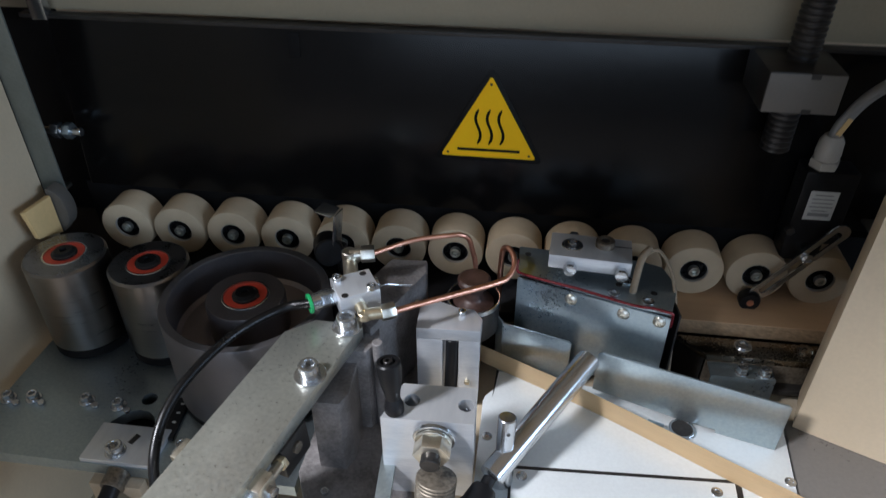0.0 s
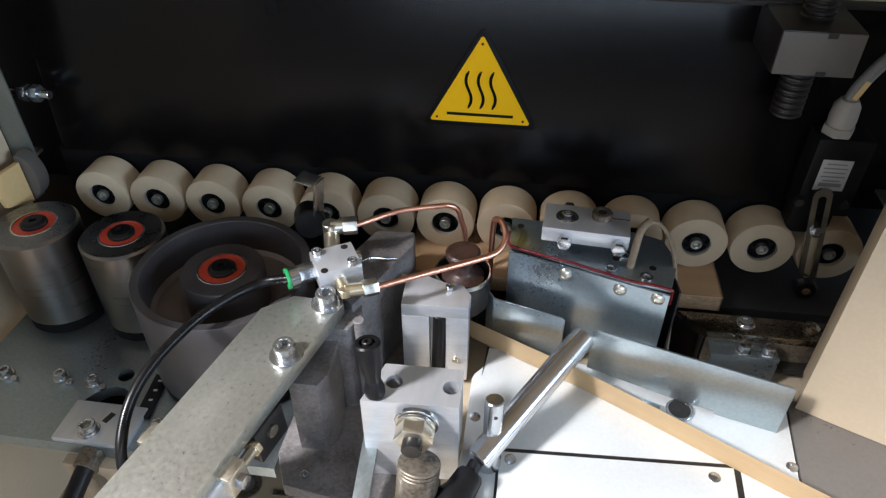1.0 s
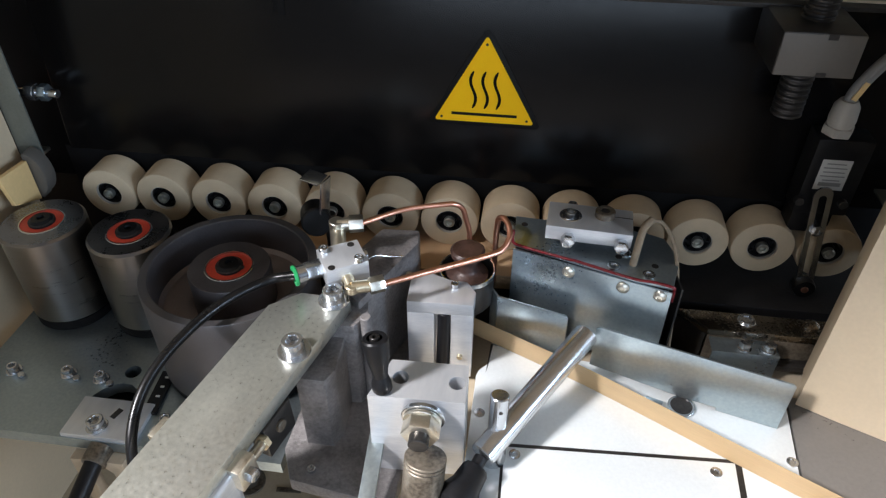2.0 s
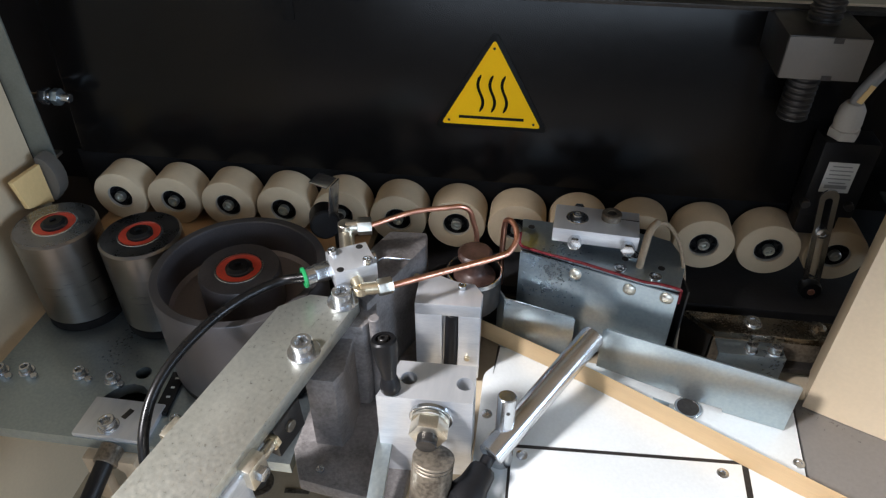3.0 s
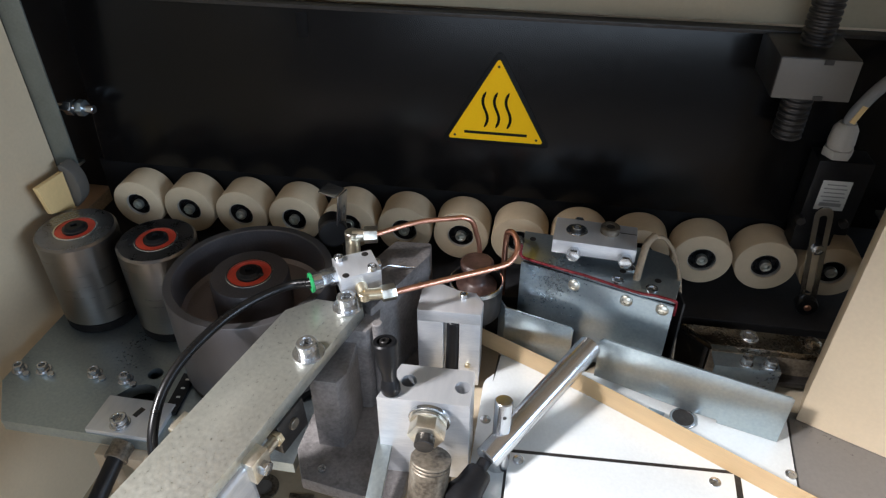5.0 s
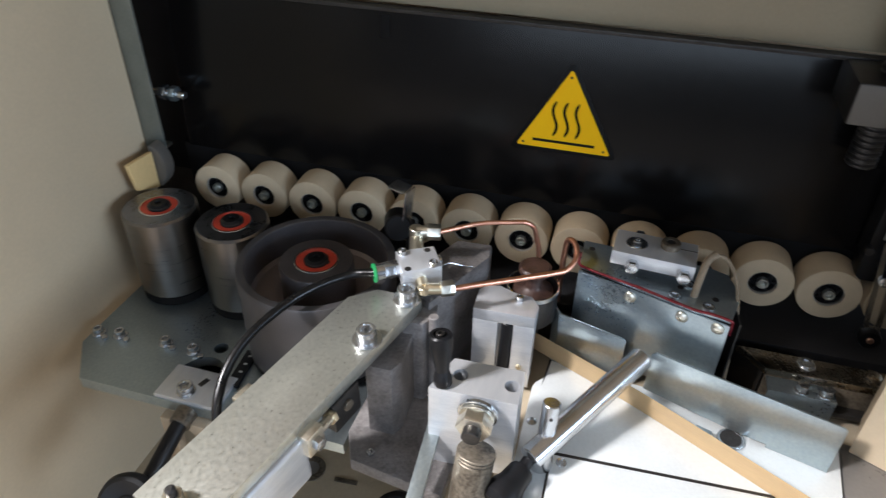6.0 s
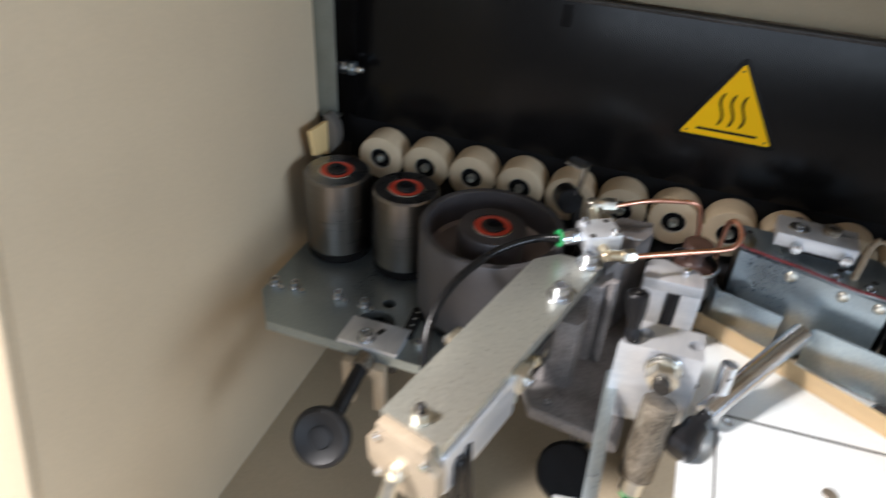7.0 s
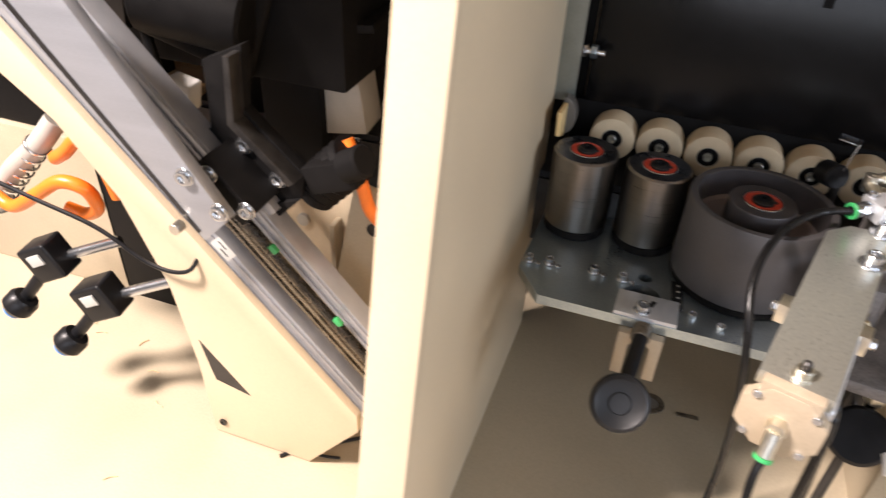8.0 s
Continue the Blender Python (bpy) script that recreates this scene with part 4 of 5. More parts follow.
# ---- infeed table with tape, guides and rod ----
def infeed():
    Z = 0.841
    o = thing("infeed_table", "pale zinc plated infeed table with a sunken lid", "table")
    part("plate", bm_prism([(0.014, 0.522), (0.022, 0.532), (0.0235, 0.560), (0.3165, 0.530), (0.297, 0.32), (0.012, 0.32), (0.012, 0.515)], Z - 0.012, Z, 0.0008), TABLE, o)
    part("gap", bm_prism([(0.044, 0.4365), (0.259, 0.4475), (0.253, 0.322), (0.044, 0.322)], Z - 0.0005, Z + 0.0004, 0), BLACK_STEEL, o, "dark gap round the lid")
    part("lid", bm_prism([(0.0465, 0.4315), (0.2525, 0.442), (0.247, 0.320), (0.0465, 0.320)], Z - 0.0003, Z + 0.0026, 0.0006), TABLE, o)
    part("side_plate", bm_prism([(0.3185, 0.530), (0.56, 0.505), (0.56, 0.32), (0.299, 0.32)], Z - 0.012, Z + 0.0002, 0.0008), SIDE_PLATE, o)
    part("seam", bm_prism([(0.0215, 0.520), (0.0232, 0.532), (0.0260, 0.560), (0.0235, 0.560)], Z - 0.0003, Z + 0.0005, 0), BLACK_STEEL, o)
    for x, y, z in ((0.020, 0.468, Z), (0.305, 0.452, Z), (0.234, 0.430, Z + 0.0026), (0.056, 0.424, Z + 0.0026)):
        part("screw", bm_lathe([(0, 0), (0.0054, 0), (0.0052, 0.0008), (0.0026, 0.0012), (0.0022, 0.0004), (0, 0.0004)], 20, T(x, y, z)), BRIGHT, o)
    part("knob_slot", bm_rod((0.148, 0.368, Z + 0.0026), (0.148, 0.368, Z + 0.005), 0.007, 20), HOT, o)

    t = thing("edging_tape", "narrow wood coloured edging tape standing on edge", "tape")
    pts = smooth_path([(-0.034, 0.5905, 0), (-0.004, 0.5755, 0), (0.03, 0.5595, 0), (0.07, 0.5405, 0), (0.12, 0.5165, 0), (0.18, 0.484, 0), (0.24, 0.4505, 0), (0.30, 0.4175, 0), (0.45, 0.336, 0)], 8)
    bm = bmesh.new()
    rows = []
    for p in pts:
        rows.append([bm.verts.new((p.x, p.y, Z + 0.0006)), bm.verts.new((p.x + 0.0003, p.y + 0.0006, Z + 0.0246))])
    for a, b in zip(rows, rows[1:]):
        bm.faces.new((a[0], b[0], b[1], a[1]))
    bmesh.ops.solidify(bm, geom=list(bm.faces), thickness=0.0012)
    part("tape", bm, TAPE, t)

    g = thing("tape_guide", "upright zinc guide plate with a clipped corner", "guide", group="tape guides")
    mm = Matrix.Translation((0.125, 0.5355, Z + 0.0005)) @ pose(0, 0, 0, 0, 0, -15)
    part("plate", bm_prism([(0, 0.012), (0.09, 0.004), (0.125, 0.004), (0.125, 0.0), (0.181, 0.0), (0.181, 0.0585), (0.178, 0.061), (0.004, 0.065), (0.0, 0.061)], -0.001, 0.001, 0.0004, mm @ pose(0, 0, 0, 90, 0, 0)), ZINC_BLUE, g)
    part("foot", bm_box(0.05, 0.02, 0.002, mm @ T(0.152, 0.011, 0.001), 0.0004), ZINC_BLUE, g)
    g2 = thing("tape_guide", "short upright zinc guide plate beside the glue roller", "guide", group="tape guides")
    m2 = Matrix.Translation((0.0272, 0.5735, Z - 0.0145)) @ pose(0, 0, 0, 0, 0, -13)
    part("plate", bm_prism([(0, 0), (0.074, 0), (0.074, 0.066), (0.071, 0.069), (0.0, 0.0725)], -0.001, 0.001, 0.0004, m2 @ pose(0, 0, 0, 90, 0, 0)), ZINC_BLUE, g2)
    part("lip", bm_prism([(-0.012, 0), (0.0, 0), (0.0, 0.0725), (-0.012, 0.076)], -0.001, 0.001, 0.0004, m2 @ pose(0, 0, 0, 0, 0, -38) @ pose(0, 0, 0, 90, 0, 0)), ZINC_BLUE, g2)
    d = thing("guide_disc", "small bright steel disc behind the tape", "disc")
    part("disc", bm_rod((0.213, 0.501, Z + 0.0002), (0.213, 0.501, Z + 0.0030), 0.0125, 32), BLACK_STEEL, d)
    part("rim", bm_ring(0.0105, 0.0128, Z + 0.0002, Z + 0.0036, 32, T(0.213, 0.501, 0)), BRIGHT, d)
    part("tongue", bm_box(0.016, 0.005, 0.006, pose(0.186, 0.499, Z + 0.0065, 0, 0, -18), 0.0005), ZINC_BLUE, d)

    r = thing("tape_rod", "bright steel rod with a pin and black clamping knob", "rod")
    part("boss", bm_rod((0.0365, 0.4185, Z + 0.0006), (0.0365, 0.4185, 0.871), 0.0115, 28), BRIGHT, r)
    part("rod", bm_rod((0.0275, 0.4035, 0.8655), (0.116, 0.530, 0.900), 0.0120, 32, 0.001), BRIGHT, r)
    part("pin", bm_rod((0.0385, 0.424, 0.866), (0.0385, 0.432, 0.914), 0.0084, 24, 0.001), BRIGHT, r)
    part("pin_hole", bm_rod((0.0405, 0.4222, 0.902), (0.0407, 0.4214, 0.902), 0.0018, 10, 0.0001), BLACK_STEEL, r)
    part("stem", bm_rod((0.027, 0.403, 0.864), (0.021, 0.389, 0.860), 0.006, 18), BLACK, r)
    part("knob", bm_lathe([(0, 0), (0.010, 0), (0.0125, 0.004), (0.014, 0.018), (0.0175, 0.026), (0.0175, 0.036), (0.0125, 0.042), (0, 0.043)], 10, along((0.024, 0.394, 0.862), (0.004, 0.355, 0.848))), BLACK, r)


# ---- infeed rail, limit switch, screw ----
def infeed_rail():
    o = thing("infeed_rail", "dark bright-rolled steel rail along the board path", "rail")
    part("top", bm_prism([(0.218, 0.611), (0.245, 0.583), (0.60, 0.583), (0.60, 0.611)], 0.864, 0.872, 0.0008), RAIL, o)
    part("apron", bm_prism([(0.246, 0.5835), (0.60, 0.5835), (0.60, 0.600), (0.25, 0.600)], 0.818, 0.8635, 0.0008), HOT, o)
    part("nose", bm_prism([(0.217, 0.610), (0.244, 0.5845), (0.25, 0.60), (0.25, 0.612)], 0.818, 0.8635, 0.0008), BLACK_STEEL, o)
    part("ledge", bm_box(0.3, 0.012, 0.006, T(0.44, 0.576, 0.838), 0.0008), BLACK_STEEL, o)
    socket_bolt(o, T(0.286, 0.600, 0.872), 0.0078, 0.0025, 0.0095)
    part("button", bm_lathe([(0, 0), (0.009, 0), (0.008, 0.004), (0.004, 0.0065), (0, 0.007)], 24, T(0.350, 0.600, 0.872)), RAIL, o)
    part("bracket", bm_box(0.066, 0.0025, 0.036, T(0.281, 0.563, 0.8445), 0.0006), ZINC_BLUE, o)
    part("bracket_foot", bm_box(0.066, 0.020, 0.0025, T(0.281, 0.5735, 0.8607), 0.0006), ZINC_BLUE, o)
    for x in (0.281, 0.305):
        part("bolt", bm_hex(0.011, 0.009, T(x, 0.571, 0.862)), BRIGHT, o)
        part("washer", bm_ring(0.003, 0.0075, 0.860, 0.862, 22, T(x, 0.571, 0)), BRIGHT, o)


SWITCH = (0.341, 0.652, 0.959)


def limit_switch():
    o = thing("limit_switch", "black limit switch with a silver rating label", "switch")
    part("body", bm_box(0.052, 0.030, 0.085, T(0.345, 0.682, 1.010), 0.002), BLACK, o)
    part("head", bm_box(0.040, 0.026, 0.03, T(0.341, 0.684, 0.957), 0.002), BLACK, o)
    m = front(0.343, 0.667, 1.0145)
    lab = part("label", bm_box(0.028, 0.034, 0.0006, m, 0.0002), LABEL, o, "silver rating label")
    for k in range(6):
        w = (0.018, 0.022, 0.020, 0.023, 0.016, 0.021)[k]
        part("line", bm_box(w, 0.0012 if k < 5 else 0.004, 0.0003, m @ T(0, 0.0125 - 0.0046 * k, 0.0004), 0), CABLE, lab)
    part("gland", joined(bm_hex(0.025, 0.009, T(0.337, 0.680, 1.0535)), bm_lathe([(0, 0), (0.0115, 0), (0.0125, 0.006), (0.0115, 0.02), (0.008, 0.026), (0, 0.026)], 28, T(0.337, 0.680, 1.0625))), GLAND, o)
    part("cable", bm_tube([(0.337, 0.680, 1.087), (0.341, 0.679, 1.104), (0.357, 0.676, 1.134), (0.39, 0.675, 1.158), (0.45, 0.68, 1.164)], 0.0058, 14), CABLE, o)
    part("tag", bm_box(0.0052, 0.0022, 0.019, pose(0.3405, 0.6735, 1.100, 0, 20, 0), 0.0004), AMBER, o, "amber cable tag")
    for x in (-0.021, 0.021):
        part("screw", bm_rod((0.341 + x, 0.669, 0.984), (0.341 + x, 0.661, 0.984), 0.0045, 18), BLACK_STEEL, o)
    part("pivot", bm_rod((0.341, 0.672, 0.959), (0.341, 0.6475, 0.959), 0.005, 18), BRIGHT, o)

    a = thing("switch_lever", "slotted bright steel lever with a black roller", "lever", pose(*SWITCH))
    outline = []
    for cz, s in ((-0.064, 180), (0.042, 0)):
        for k in range(9):
            an = radians(s + k * 22.5)
            outline.append((0.0088 * math.cos(an), cz + 0.0088 * math.sin(an)))
    n = len(outline)
    inner = []
    for cz, s in ((-0.058, 180), (0.038, 0)):
        for k in range(9):
            an = radians(s + k * 22.5)
            inner.append((0.0036 * math.cos(an), cz + 0.0036 * math.sin(an)))
    bm = bmesh.new()
    ro = [[bm.verts.new((x, y, z)) for x, z in outline] for y in (-0.0012, 0.0012)]
    ri = [[bm.verts.new((x, y, z)) for x, z in inner] for y in (-0.0012, 0.0012)]
    for i in range(n):
        j = (i + 1) % n
        bm.faces.new((ro[0][i], ro[0][j], ri[0][j], ri[0][i]))
        bm.faces.new((ro[1][j], ro[1][i], ri[1][i], ri[1][j]))
        bm.faces.new((ro[0][j], ro[0][i], ro[1][i], ro[1][j]))
        bm.faces.new((ri[0][i], ri[0][j], ri[1][j], ri[1][i]))
    bmesh.ops.recalc_face_normals(bm, faces=bm.faces)
    part("slotted_bar", bm, BRIGHT, a)
    part("clamp_screw", bm_lathe([(0, 0), (0.0062, 0), (0.006, 0.003), (0.003, 0.004), (0.002, 0.003), (0, 0.003)], 20, front(0, -0.0012, 0)), BRIGHT, a)
    part("roller", bm_lathe([(0.0035, -0.005), (0.0105, -0.005), (0.0115, -0.003), (0.0115, 0.006), (0.0105, 0.008), (0.0035, 0.008), (0.0035, -0.005)], 30, front(0, 0.002, -0.076)), BLACK, a, "black rubber roller")
    part("roller_pin", bm_rod((0, 0.008, -0.076), (0, -0.008, -0.076), 0.0038, 16), COPPER, a)

    b = thing("side_bracket", "bent galvanised steel bracket with a hex bolt", "bracket")
    part("sheet", bm_box(0.09, 0.003, 0.05, T(0.447, 0.655, 0.958), 0.0008), ZINC_BLUE, b)
    part("flange", bm_box(0.09, 0.04, 0.003, T(0.447, 0.676, 0.984), 0.0008), ZINC_BLUE, b)
    part("upper_sheet", bm_box(0.06, 0.003, 0.04, T(0.452, 0.67, 1.007), 0.0008), BRIGHT, b)
    hex_bolt(b, front(0.412, 0.6535, 0.972), 0.013, 0.006, 0.009)


def screw_drive():
    o = thing("height_screw", "black threaded spindle through a grey steel nut block", "screw")
    part("nut_block", bm_box(0.068, 0.075, 0.039, T(0.281, 0.679, 1.144), 0.003), BLACK_STEEL, o)
    part("block_face", bm_box(0.066, 0.0016, 0.037, T(0.281, 0.641, 1.144), 0.0006), STEEL_FACE, o, "bare grey steel face")
    part("notch", bm_box(0.008, 0.001, 0.005, T(0.287, 0.6398, 1.161), 0), BLACK_STEEL, o)
    part("notch", bm_box(0.008, 0.001, 0.004, T(0.287, 0.6398, 1.1275), 0), BLACK_STEEL, o)
    prof = [(0, 1.070)]
    z = 1.070
    while z < 1.50:
        prof += [(0.0125, z), (0.0142, z + 0.0014), (0.0142, z + 0.0034), (0.0125, z + 0.0048)]
        z += 0.006
    prof.append((0, z))
    part("spindle", bm_lathe(prof, 28, T(0.285, 0.681, 0)), BLACK_STEEL, o)


# ---- the moving board ----
def board():
    o = thing("board", "moving chipboard panel with a kraft brown face", "board", pose(0.464, 0, 0.868))
    part("core", bm_box(0.335, 0.186, 0.0186, T(-0.1675, 0.7120, 0.0101), 0.0004), CHIP, o)
    part("face", bm_box(0.3352, 0.1862, 0.0014, T(-0.1675, 0.7120, 0.0193), 0.0003), WOOD, o)
    return o


# ---- the next bay, beyond the partition ----
def next_bay():
    # a slanting support plate with aluminium rails, and the dark aggregates behind it
    y = 0.262
    o = thing("slanting_support", "beige steel support plate with slanting aluminium rails", "support")
    out = [(-1.112, 1.10), (-1.105, 1.065), (-1.035, 1.01), (-0.968, 0.92), (-0.925, 0.80), (-0.907, 0.67), (-0.902, 0.53), (-0.745, 0.53), (-0.665, 0.63), (-0.665, 0.66), (-1.085, 1.125)]
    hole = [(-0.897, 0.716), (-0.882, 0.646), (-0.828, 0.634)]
    flat = pose(0, y, 0, 90, 0, 0)
    part("plate", bm_prism(out, -0.006, 0.006, 0.0012, flat), BEIGE, o)
    # Thin dark sheet on the plate stands for shade in the cut-out.
    part("cut_out_shade", bm_prism(hole, 0.0055, 0.0064, 0, flat), BLACK_STEEL, o, "dark sheet for the shade in a triangular cut-out")
    part("foot", bm_box(0.15, 0.05, 0.008, T(-0.825, y + 0.024, 0.534), 0.001), BEIGE, o)
    a, b = Vector((-1.10, 0, 1.145)), Vector((-0.655, 0, 0.655))
    d = (b - a).normalized()
    ang = math.degrees(math.atan2(-d.z, d.x))
    n = (b - a).length
    mid = (a + b) / 2
    for off, w, t, yy, mt in ((0.000, 0.030, 0.026, y + 0.022, EXTRUDED), (0.036, 0.020, 0.018, y + 0.03, RAIL), (0.062, 0.024, 0.03, y + 0.05, EXTRUDED)):
        m = pose(mid.x, yy, mid.z, 0, ang, 0) @ T(0, 0, off)
        rail = part("rail", bm_box(n, t, w, m, 0.0015), mt, o)
        for s in (0.25, -0.25):
            part("lip", bm_box(n, 0.004, 0.005, m @ T(0, -t / 2 - 0.001, w * s), 0.0006), mt, rail)
    for f in (0.18, 0.30, 0.62, 0.80):
        p = a.lerp(b, f)
        part("rail_plug", bm_box(0.012, 0.006, 0.008, pose(p.x, y + 0.02, p.z, 0, ang, 0) @ T(0, 0, 0.062), 0.001), GREEN, o)
    socket_bolt(o, front(-0.885, y - 0.006, 0.555), 0.006, 0.003, 0, BLACK_STEEL)

    t = thing("trimming_motor", "dark motor unit with cable on the slide", "motor")
    part("housing", bm_box(0.16, 0.13, 0.14, pose(-0.93, 0.46, 1.12, 0, 20, 10), 0.012, 3), MATT_BLACK, t)
    part("barrel", bm_rod((-0.98, 0.38, 1.13), (-0.85, 0.40, 1.11), 0.045, 32, 0.004), MATT_BLACK, t)
    part("bellows", bm_lathe([(0, 0)] + [(0.026 + 0.005 * (k % 2), 0.006 * k) for k in range(14)] + [(0, 0.08)], 24, along((-0.76, 0.35, 0.93), (-0.69, 0.36, 1.0))), MATT_BLACK, t)
    part("bracket", bm_box(0.09, 0.10, 0.30, T(-0.86, 0.53, 0.90), 0.002), MATT_BLACK, t)
    part("column", bm_box(0.14, 0.10, 0.5, T(-0.86, 0.60, 0.78), 0.002), MATT_BLACK, t)
    k = thing("back_cover", "beige sheet cover below the motor unit", "cover")
    part("cover", bm_box(0.16, 0.012, 0.22, pose(-0.67, 0.40, 0.80, 0, 12, 0), 0.002), BEIGE_DARKENED, k)
    part("foot", bm_box(0.1, 0.03, 0.18, T(-0.67, 0.41, 0.62), 0.002), BEIGE_DARKENED, k)
    part("hole", bm_rod((-0.70, 0.3945, 0.86), (-0.70, 0.3935, 0.86), 0.010, 24, 0.0002), BLACK_STEEL, k)
    h2 = thing("black_cable", "thin black cable crossing the support plate", "cable")
    part("cable", bm_tube([(-1.16, 0.235, 0.92), (-1.08, 0.238, 0.90), (-1.0, 0.240, 0.88), (-0.93, 0.24, 0.845), (-0.88, 0.245, 0.845), (-0.87, 0.27, 0.87)], 0.0028, 8), BLACK, h2)
    for i, (x, z, s) in enumerate(((-1.130, 0.782, 1.0), (-1.056, 0.735, 1.1))):
        q = thing("hand_knob", "black indicator hand knob with a blue cap", "knob", pose(x, 0.262, z, 0, 0, 10), "indicator knobs")
        part("indicator", bm_box(0.05 * s, 0.04, 0.055, pose(0, 0, 0, 0, -25, 0), 0.005, 3), BLACK, q)
        part("window", bm_box(0.022, 0.003, 0.016, pose(-0.004, -0.021, 0.008, 0, -25, 0), 0.0005), LABEL, q, "small counter window")
        part("spindle", bm_rod((-0.01, -0.005, -0.02), (-0.055, -0.012, -0.075), 0.009, 18), BLACK, q)
        g = part("grip", bm_lathe([(0, 0), (0.018, 0), (0.022, 0.006), (0.022, 0.022), (0.017, 0.028), (0, 0.028)], 28, along((-0.05, -0.012, -0.07), (-0.08, -0.03, -0.10))), BLACK, q)
        part("cap", bm_rod((-0.0708, -0.0243, -0.0907), (-0.0722, -0.0252, -0.0922), 0.013, 24, 0.0004), BLUE, g, "blue cap")
        part("arm", bm_rod((0.02, 0.01, 0.0), (0.10, 0.02, 0.03), 0.008, 16), BRIGHT, q)
    w = thing("far_unit", "dark machine unit with bolts and cables", "machine")
    part("block", bm_box(0.55, 0.20, 0.34, T(-1.02, 0.52, 1.20), 0.004), MATT_BLACK, w)
    part("plate", bm_box(0.32, 0.02, 0.12, pose(-1.16, 0.385, 1.18, 12, 18, 0), 0.002), BLACK, w)
    part("pipe", bm_tube([(-1.22, 0.36, 1.10), (-1.12, 0.35, 1.20), (-1.0, 0.36, 1.17), (-0.95, 0.37, 1.26)], 0.016, 14), BLACK, w)
    part("valve", bm_rod((-1.02, 0.37, 1.24), (-1.02, 0.34, 1.24), 0.014, 20), GREEN, w)
    part("side_block", bm_box(0.34, 0.3, 0.31, T(-1.40, 0.62, 0.682), 0.004), BEIGE_DARKENED, w)
    part("upper_block", bm_box(0.42, 0.3, 0.50, T(-1.40, 0.63, 1.0885), 0.006), MATT_BLACK, w)
    part("leg", bm_box(0.12, 0.10, 0.5, T(-1.18, 0.52, 0.77), 0.002), MATT_BLACK, w)


def carriage():
    flat = pose(0, 0, 0, 90, 0, 0)
    c = thing("slide_carriage", "black steel carriage with a pale bar on the slanting rails", "carriage")
    part("bar", bm_prism([(-0.893, 0.851), (-0.852, 0.892), (-1.03, 1.150), (-1.14, 1.170)], -0.318, -0.300, 0.0015, flat), EXTRUDED, c, "pale aluminium bar")
    part("groove", bm_prism([(-0.900, 0.861), (-0.8955, 0.8655), (-1.134, 1.166), (-1.140, 1.160)], -0.3005, -0.2992, 0, flat), BLACK_STEEL, c)
    part("bracket", bm_prism([(-0.932, 1.049), (-0.871, 1.078), (-0.881, 0.993), (-0.800, 0.917), (-0.807, 0.880), (-0.871, 0.856), (-0.926, 0.920), (-0.976, 0.902), (-0.989, 0.919),
                              (-0.935, 0.957), (-0.932, 0.994)], -0.420, -0.400, 0.0015, flat), MATT_BLACK, c)
    part("shoe", bm_prism([(-0.807, 0.880), (-0.896, 0.790), (-0.945, 0.800), (-0.871, 0.858)], -0.412, -0.392, 0.0015, flat), MATT_BLACK, c)
    part("rib", bm_prism([(-0.882, 1.07), (-0.874, 1.07), (-0.880, 0.985), (-0.802, 0.915), (-0.812, 0.909), (-0.890, 0.980)], -0.401, -0.376, 0.001, flat), BLACK_STEEL, c)
    part("strip", bm_prism([(-0.905, 0.915), (-0.890, 0.927), (-0.836, 0.862), (-0.850, 0.850)], -0.400, -0.380, 0.001, flat), EXTRUDED, c)
    part("tongue", bm_prism([(-0.930, 0.925), (-0.905, 0.950), (-0.838, 0.885), (-0.860, 0.860)], -0.400, -0.337, 0.001, flat), MATT_BLACK, c)
    part("tail", joined(bm_box(0.075, 0.03, 0.040, pose(-0.765, 0.415, 0.918, 0, -20, 0), 0.004), bm_rod((-0.745, 0.41, 0.935), (-0.715, 0.405, 0.955), 0.022, 24, 0.003)), MATT_BLACK, c)
    for x, y, z in ((-0.904, 0.300, 0.943), (-0.899, 0.3365, 0.9285), (-0.8552, 0.292, 0.9096), (-0.849, 0.336, 0.887), (-0.885, 0.400, 0.942), (-0.840, 0.400, 0.901)):
        socket_bolt(c, front(x, y, z), 0.0095, 0.006, 0.0125)
    part("latch", bm_rod((-0.925, 0.300, 0.868), (-0.925, 0.285, 0.868), 0.008, 20), NICKEL, c)
    b = thing("control_box", "pale brown electrical box behind the carriage", "box")
    part("box", bm_box(0.098, 0.07, 0.125, pose(-0.866, 0.635, 0.935, 0, -8, 4), 0.003), GLAND, b)
    part("lid", bm_box(0.26, 0.16, 0.012, pose(-0.91, 0.62, 1.050, 0, -6, 8), 0.002), MATT_BLACK, b)
    part("stand", bm_box(0.05, 0.05, 0.36, T(-0.866, 0.645, 0.715), 0.002), BLACK_STEEL, b)
    part("switch", bm_rod((-0.84, 0.54, 1.055), (-0.84, 0.54, 1.085), 0.011, 20), GLAND, b)
    part("clip", bm_box(0.010, 0.012, 0.045, pose(-0.775, 0.50, 0.905, 0, 4, 0), 0.001), BRIGHT, b)
    k = thing("inner_cover", "cream sheet metal cover behind the slanting rails", "cover")
    part("sheet", bm_prism([(-0.975, 0.42), (-0.80, 0.42), (-0.80, 0.80), (-0.90, 0.79), (-0.975, 0.73)], -0.560, -0.552, 0.002, flat), BEIGE, k)
    part("boss", bm_rod((-0.90, 0.553, 0.731), (-0.90, 0.545, 0.731), 0.011, 24), GLAND, k)
    part("edge", bm_box(0.008, 0.03, 0.30, T(-0.835, 0.540, 0.60), 0.001), BEIGE_DARKENED, k)
    h = thing("orange_hose", "short orange air hose behind the partition edge", "hose")
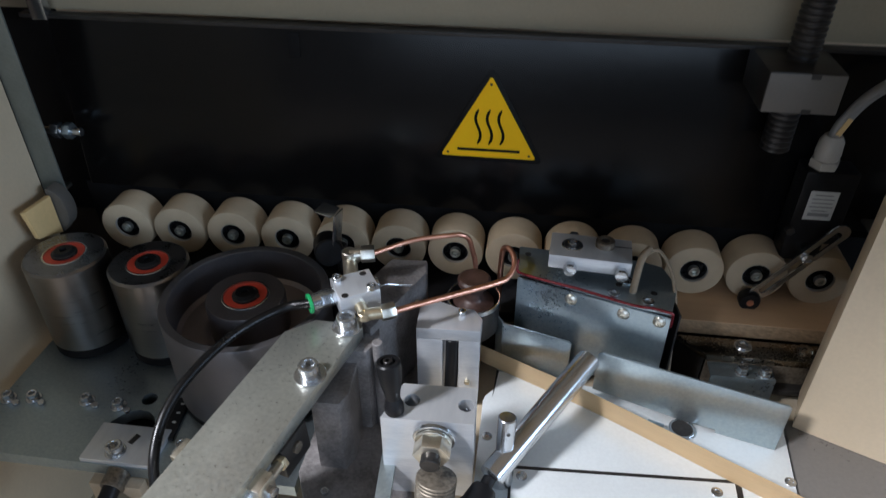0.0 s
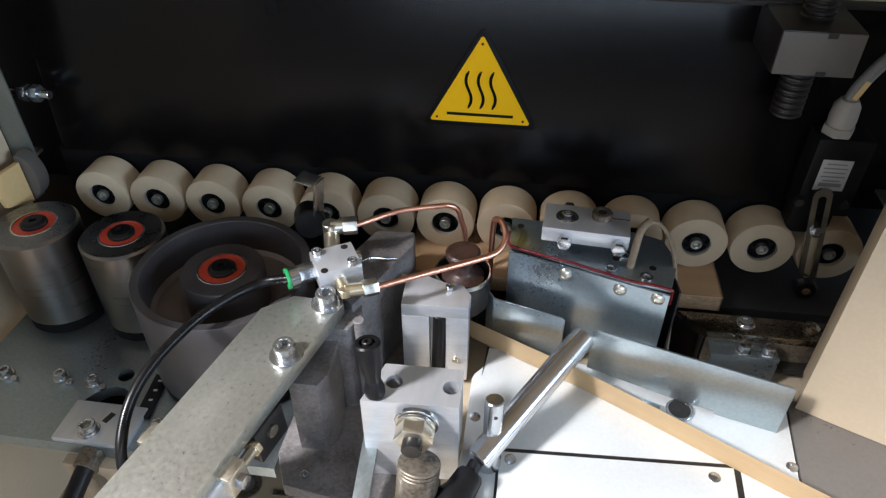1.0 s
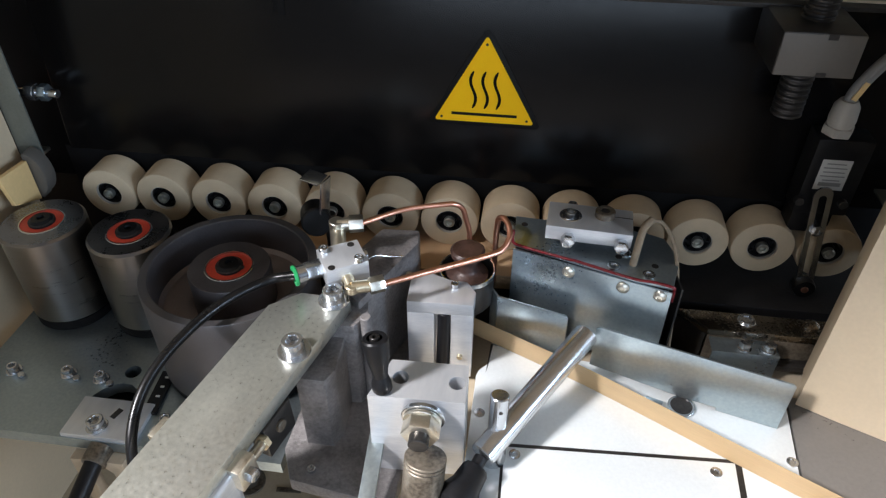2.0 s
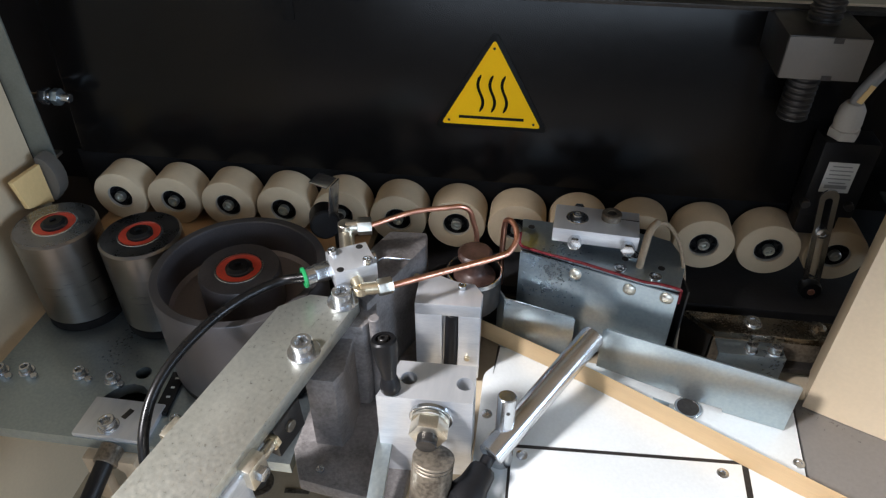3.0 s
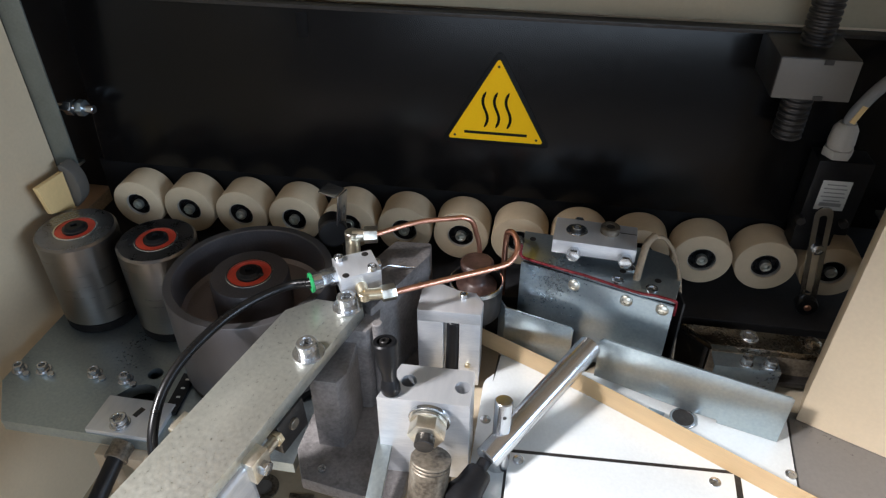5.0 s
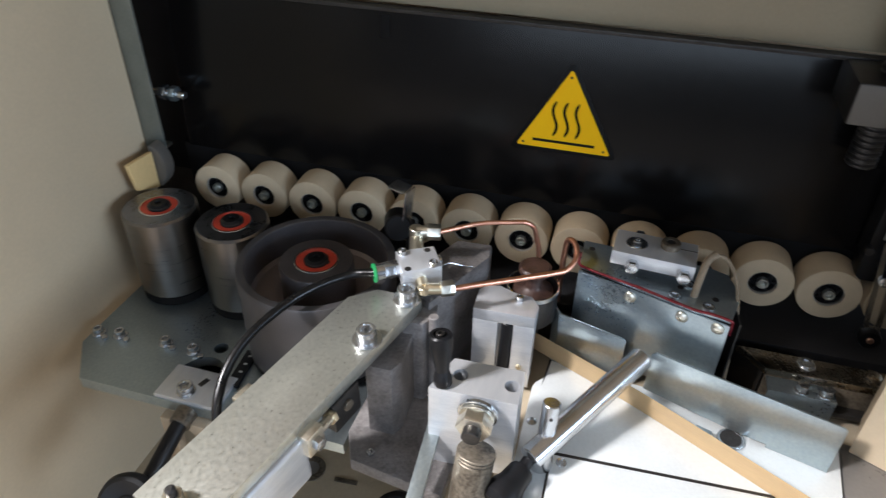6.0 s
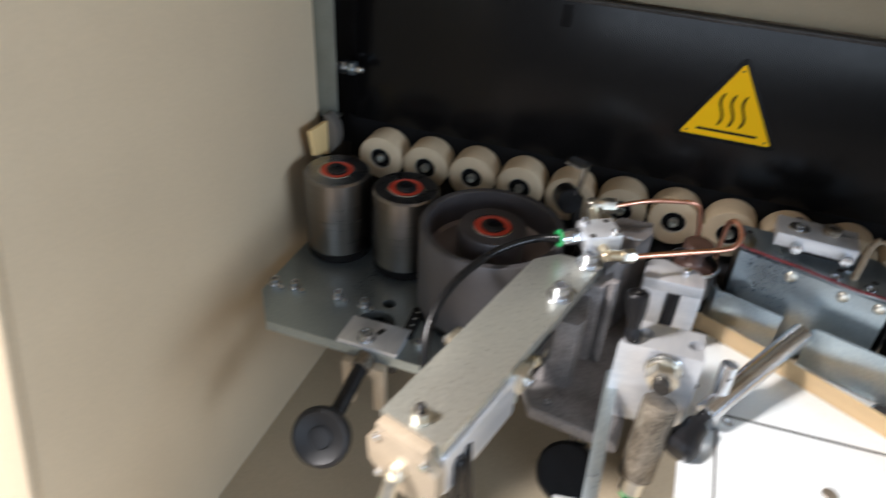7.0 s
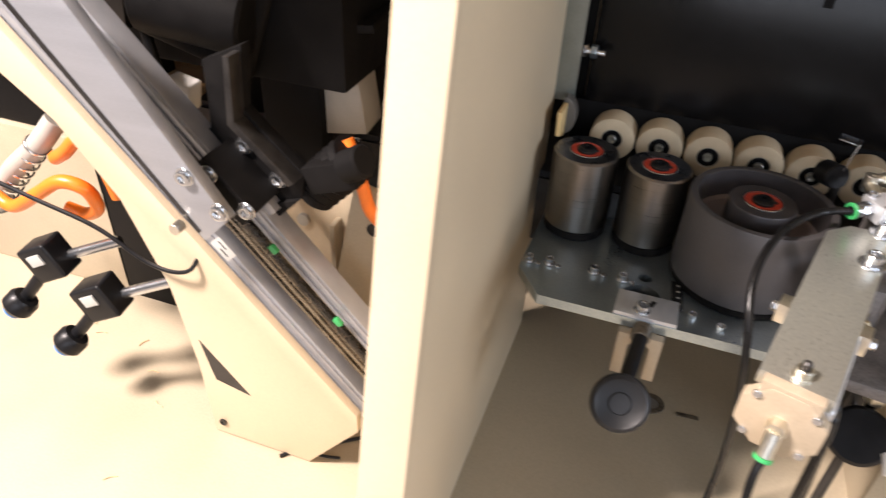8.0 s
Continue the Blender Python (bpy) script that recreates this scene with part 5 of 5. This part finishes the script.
    part("hose", bm_tube([(-0.765, 0.455, 0.950), (-0.752, 0.45, 0.925), (-0.741, 0.45, 0.885), (-0.728, 0.455, 0.840), (-0.70, 0.50, 0.78), (-0.68, 0.60, 0.70), (-0.68, 0.62, 0.54)], 0.0095, 14), ORANGE, h)


def bay_clutter():
    h = thing("orange_hose", "bright orange air hose looping beside the support", "hose")
    part("hose", bm_tube([(-1.50, 0.42, 0.74), (-1.40, 0.375, 0.768), (-1.345, 0.365, 0.773), (-1.302, 0.360, 0.765), (-1.229, 0.352, 0.811), (-1.178, 0.352, 0.843), (-1.143, 0.362, 0.832), (-1.150, 0.378, 0.790), (-1.185, 0.385, 0.766), (-1.214, 0.378, 0.775)], 0.0105, 14), ORANGE, h)
    part("upper_hose", bm_tube([(-1.225, 0.395, 0.850), (-1.190, 0.385, 0.872), (-1.150, 0.378, 0.905), (-1.120, 0.374, 0.905), (-1.108, 0.374, 0.872), (-1.104, 0.380, 0.820)], 0.0105, 14), ORANGE, h)
    f = part("silver_hose", bm_tube([(-1.40, 0.40, 0.72), (-1.33, 0.395, 0.80), (-1.26, 0.40, 0.86), (-1.23, 0.42, 0.90)], 0.017, 16), GLAND, h, "corrugated silvery hose")
    for k in range(9):
        u = k / 8
        p = Vector((-1.40, 0.40, 0.72)).lerp(Vector((-1.26, 0.40, 0.86)), u)
        part("rib", bm_ring(0.0165, 0.0195, 0, 0.005, 20, along(p, p + Vector((0.7, 0, 0.7)))), BRIGHT, f)
    o = thing("hose_coupling", "white plastic coupling on the dark motor unit", "coupling")
    part("body", bm_box(0.040, 0.03, 0.044, pose(-1.018, 0.458, 0.968, 0, 12, 0), 0.005, 3), WHITE, o)
    part("stem", bm_rod((-1.03, 0.458, 0.95), (-1.06, 0.47, 0.93), 0.009, 18), BRASS, o)
    part("pipe", bm_tube([(-1.05, 0.47, 0.935), (-1.08, 0.49, 0.95), (-1.10, 0.50, 1.03)], 0.008, 12), BLACK, o)
    o = thing("gauge_label", "small silver sticker on the slanting rail", "label")
    part("sticker", bm_box(0.032, 0.0008, 0.020, pose(-0.866, 0.2995, 0.846, 0, 47, 0), 0.0002), LABEL, o)
    for x, z in ((-0.005, 0.004), (0.004, -0.003)):
        part("line", bm_box(0.014, 0.0004, 0.002, pose(-0.866, 0.2988, 0.846, 0, 47, 0) @ T(x, 0, z), 0), INK, o)
    o = thing("cable_end", "loose black cable ends on the machine bed", "cable")
    part("cable", bm_tube([(-0.845, 0.320, 0.4155), (-0.815, 0.350, 0.4165), (-0.772, 0.376, 0.418), (-0.735, 0.40, 0.420)], 0.0032, 10), BLACK, o)
    part("branch", bm_tube([(-0.815, 0.350, 0.4165), (-0.785, 0.345, 0.417), (-0.750, 0.352, 0.417)], 0.0024, 10), BLACK, o)
    for x, y, a in ((-1.226, 0.456, 70), (-1.321, 0.449, 20), (-1.073, 0.186, 40), (-1.353, 0.474, 120), (-1.10, 0.34, 160), (-1.16, 0.40, 10)):
        o = thing("wood_chip", "pale curled wood chip on the machine bed", "chip", pose(x, y, 0.4125, 0, 0, a), "wood chips")
        part("curl", bm_tube([(-0.010, 0, 0.0012), (0, 0.0025, 0.0016), (0.011, 0, 0.0012)], 0.0012, 6, 4), TAPE, o)


def shift_bay():
    """Sets the next bay's things back to their own depth and size."""
    k, c = 1.135, Vector((-0.383, -0.28, 1.371))
    for name in ("slanting_support", "trimming_motor", "back_cover", "black_cable", "hand_knob", "hand_knob.001", "far_unit"):
        ob = bpy.data.objects[name]
        for q in ob.children_recursive:
            q.data.transform(Matrix.Scale(k, 4))
        ob.matrix_basis.translation = c + (ob.matrix_basis.translation - c) * k



hall()
housing()
warning_sign()
WHEEL_OBS = pressure_wheels()
base_plate()
steel_roller(-0.4655, 0.5790, 0.0440, 0.9400, "upright turned steel pressure roller with red seal")
steel_roller(-0.3675, 0.5790, 0.0432, 0.9370, "upright turned steel pressure roller with red seal")
drum(-0.2395, 0.5370)
ARM_M = pressure_arm()
arm_hoses(ARM_M)
casting()
valve()
locking_wire()
bent_clip()
blocks()
glue_head()
infeed()
infeed_rail()
limit_switch()
screw_drive()
BOARD = board()
next_bay()
shift_bay()
carriage()
bay_clutter()
LEVER = bpy.data.objects["switch_lever"]
SPEED = 0.2


def motions():
    walk(BOARD, [(t, pose(0.462 - SPEED * t, 0, 0.868)) for t in (0.0, 2.0, 4.0, 6.0, 8.0)])
    swing = [(0.0, 35.0), (0.4, 35.0), (0.8, 34.5), (0.87, 14.0), (0.9, -20.0), (0.97, -13.0), (1.05, -6.5), (1.15, -9.5), (1.3, -8.5), (4.0, -8.5), (8.0, -8.5)]
    walk(LEVER, [(t, pose(*SWITCH, 0, a, 0)) for t, a in swing])
    rate = SPEED / WHEEL_R * 180 / math.pi
    for k, w in enumerate(WHEEL_OBS):
        x = X0 + PITCH * k
        on, off = (0.129 - x) / SPEED, (0.462 - x) / SPEED
        rows = []
        for i in range(41):
            t = i * 0.2
            rolled = max(0.0, min(t, off) - max(0.0, on))
            rows.append((t, pose(x, 0.665, 0.92, 0, 23 * k + rate * rolled, 0)))
        walk(w, rows)


motions()
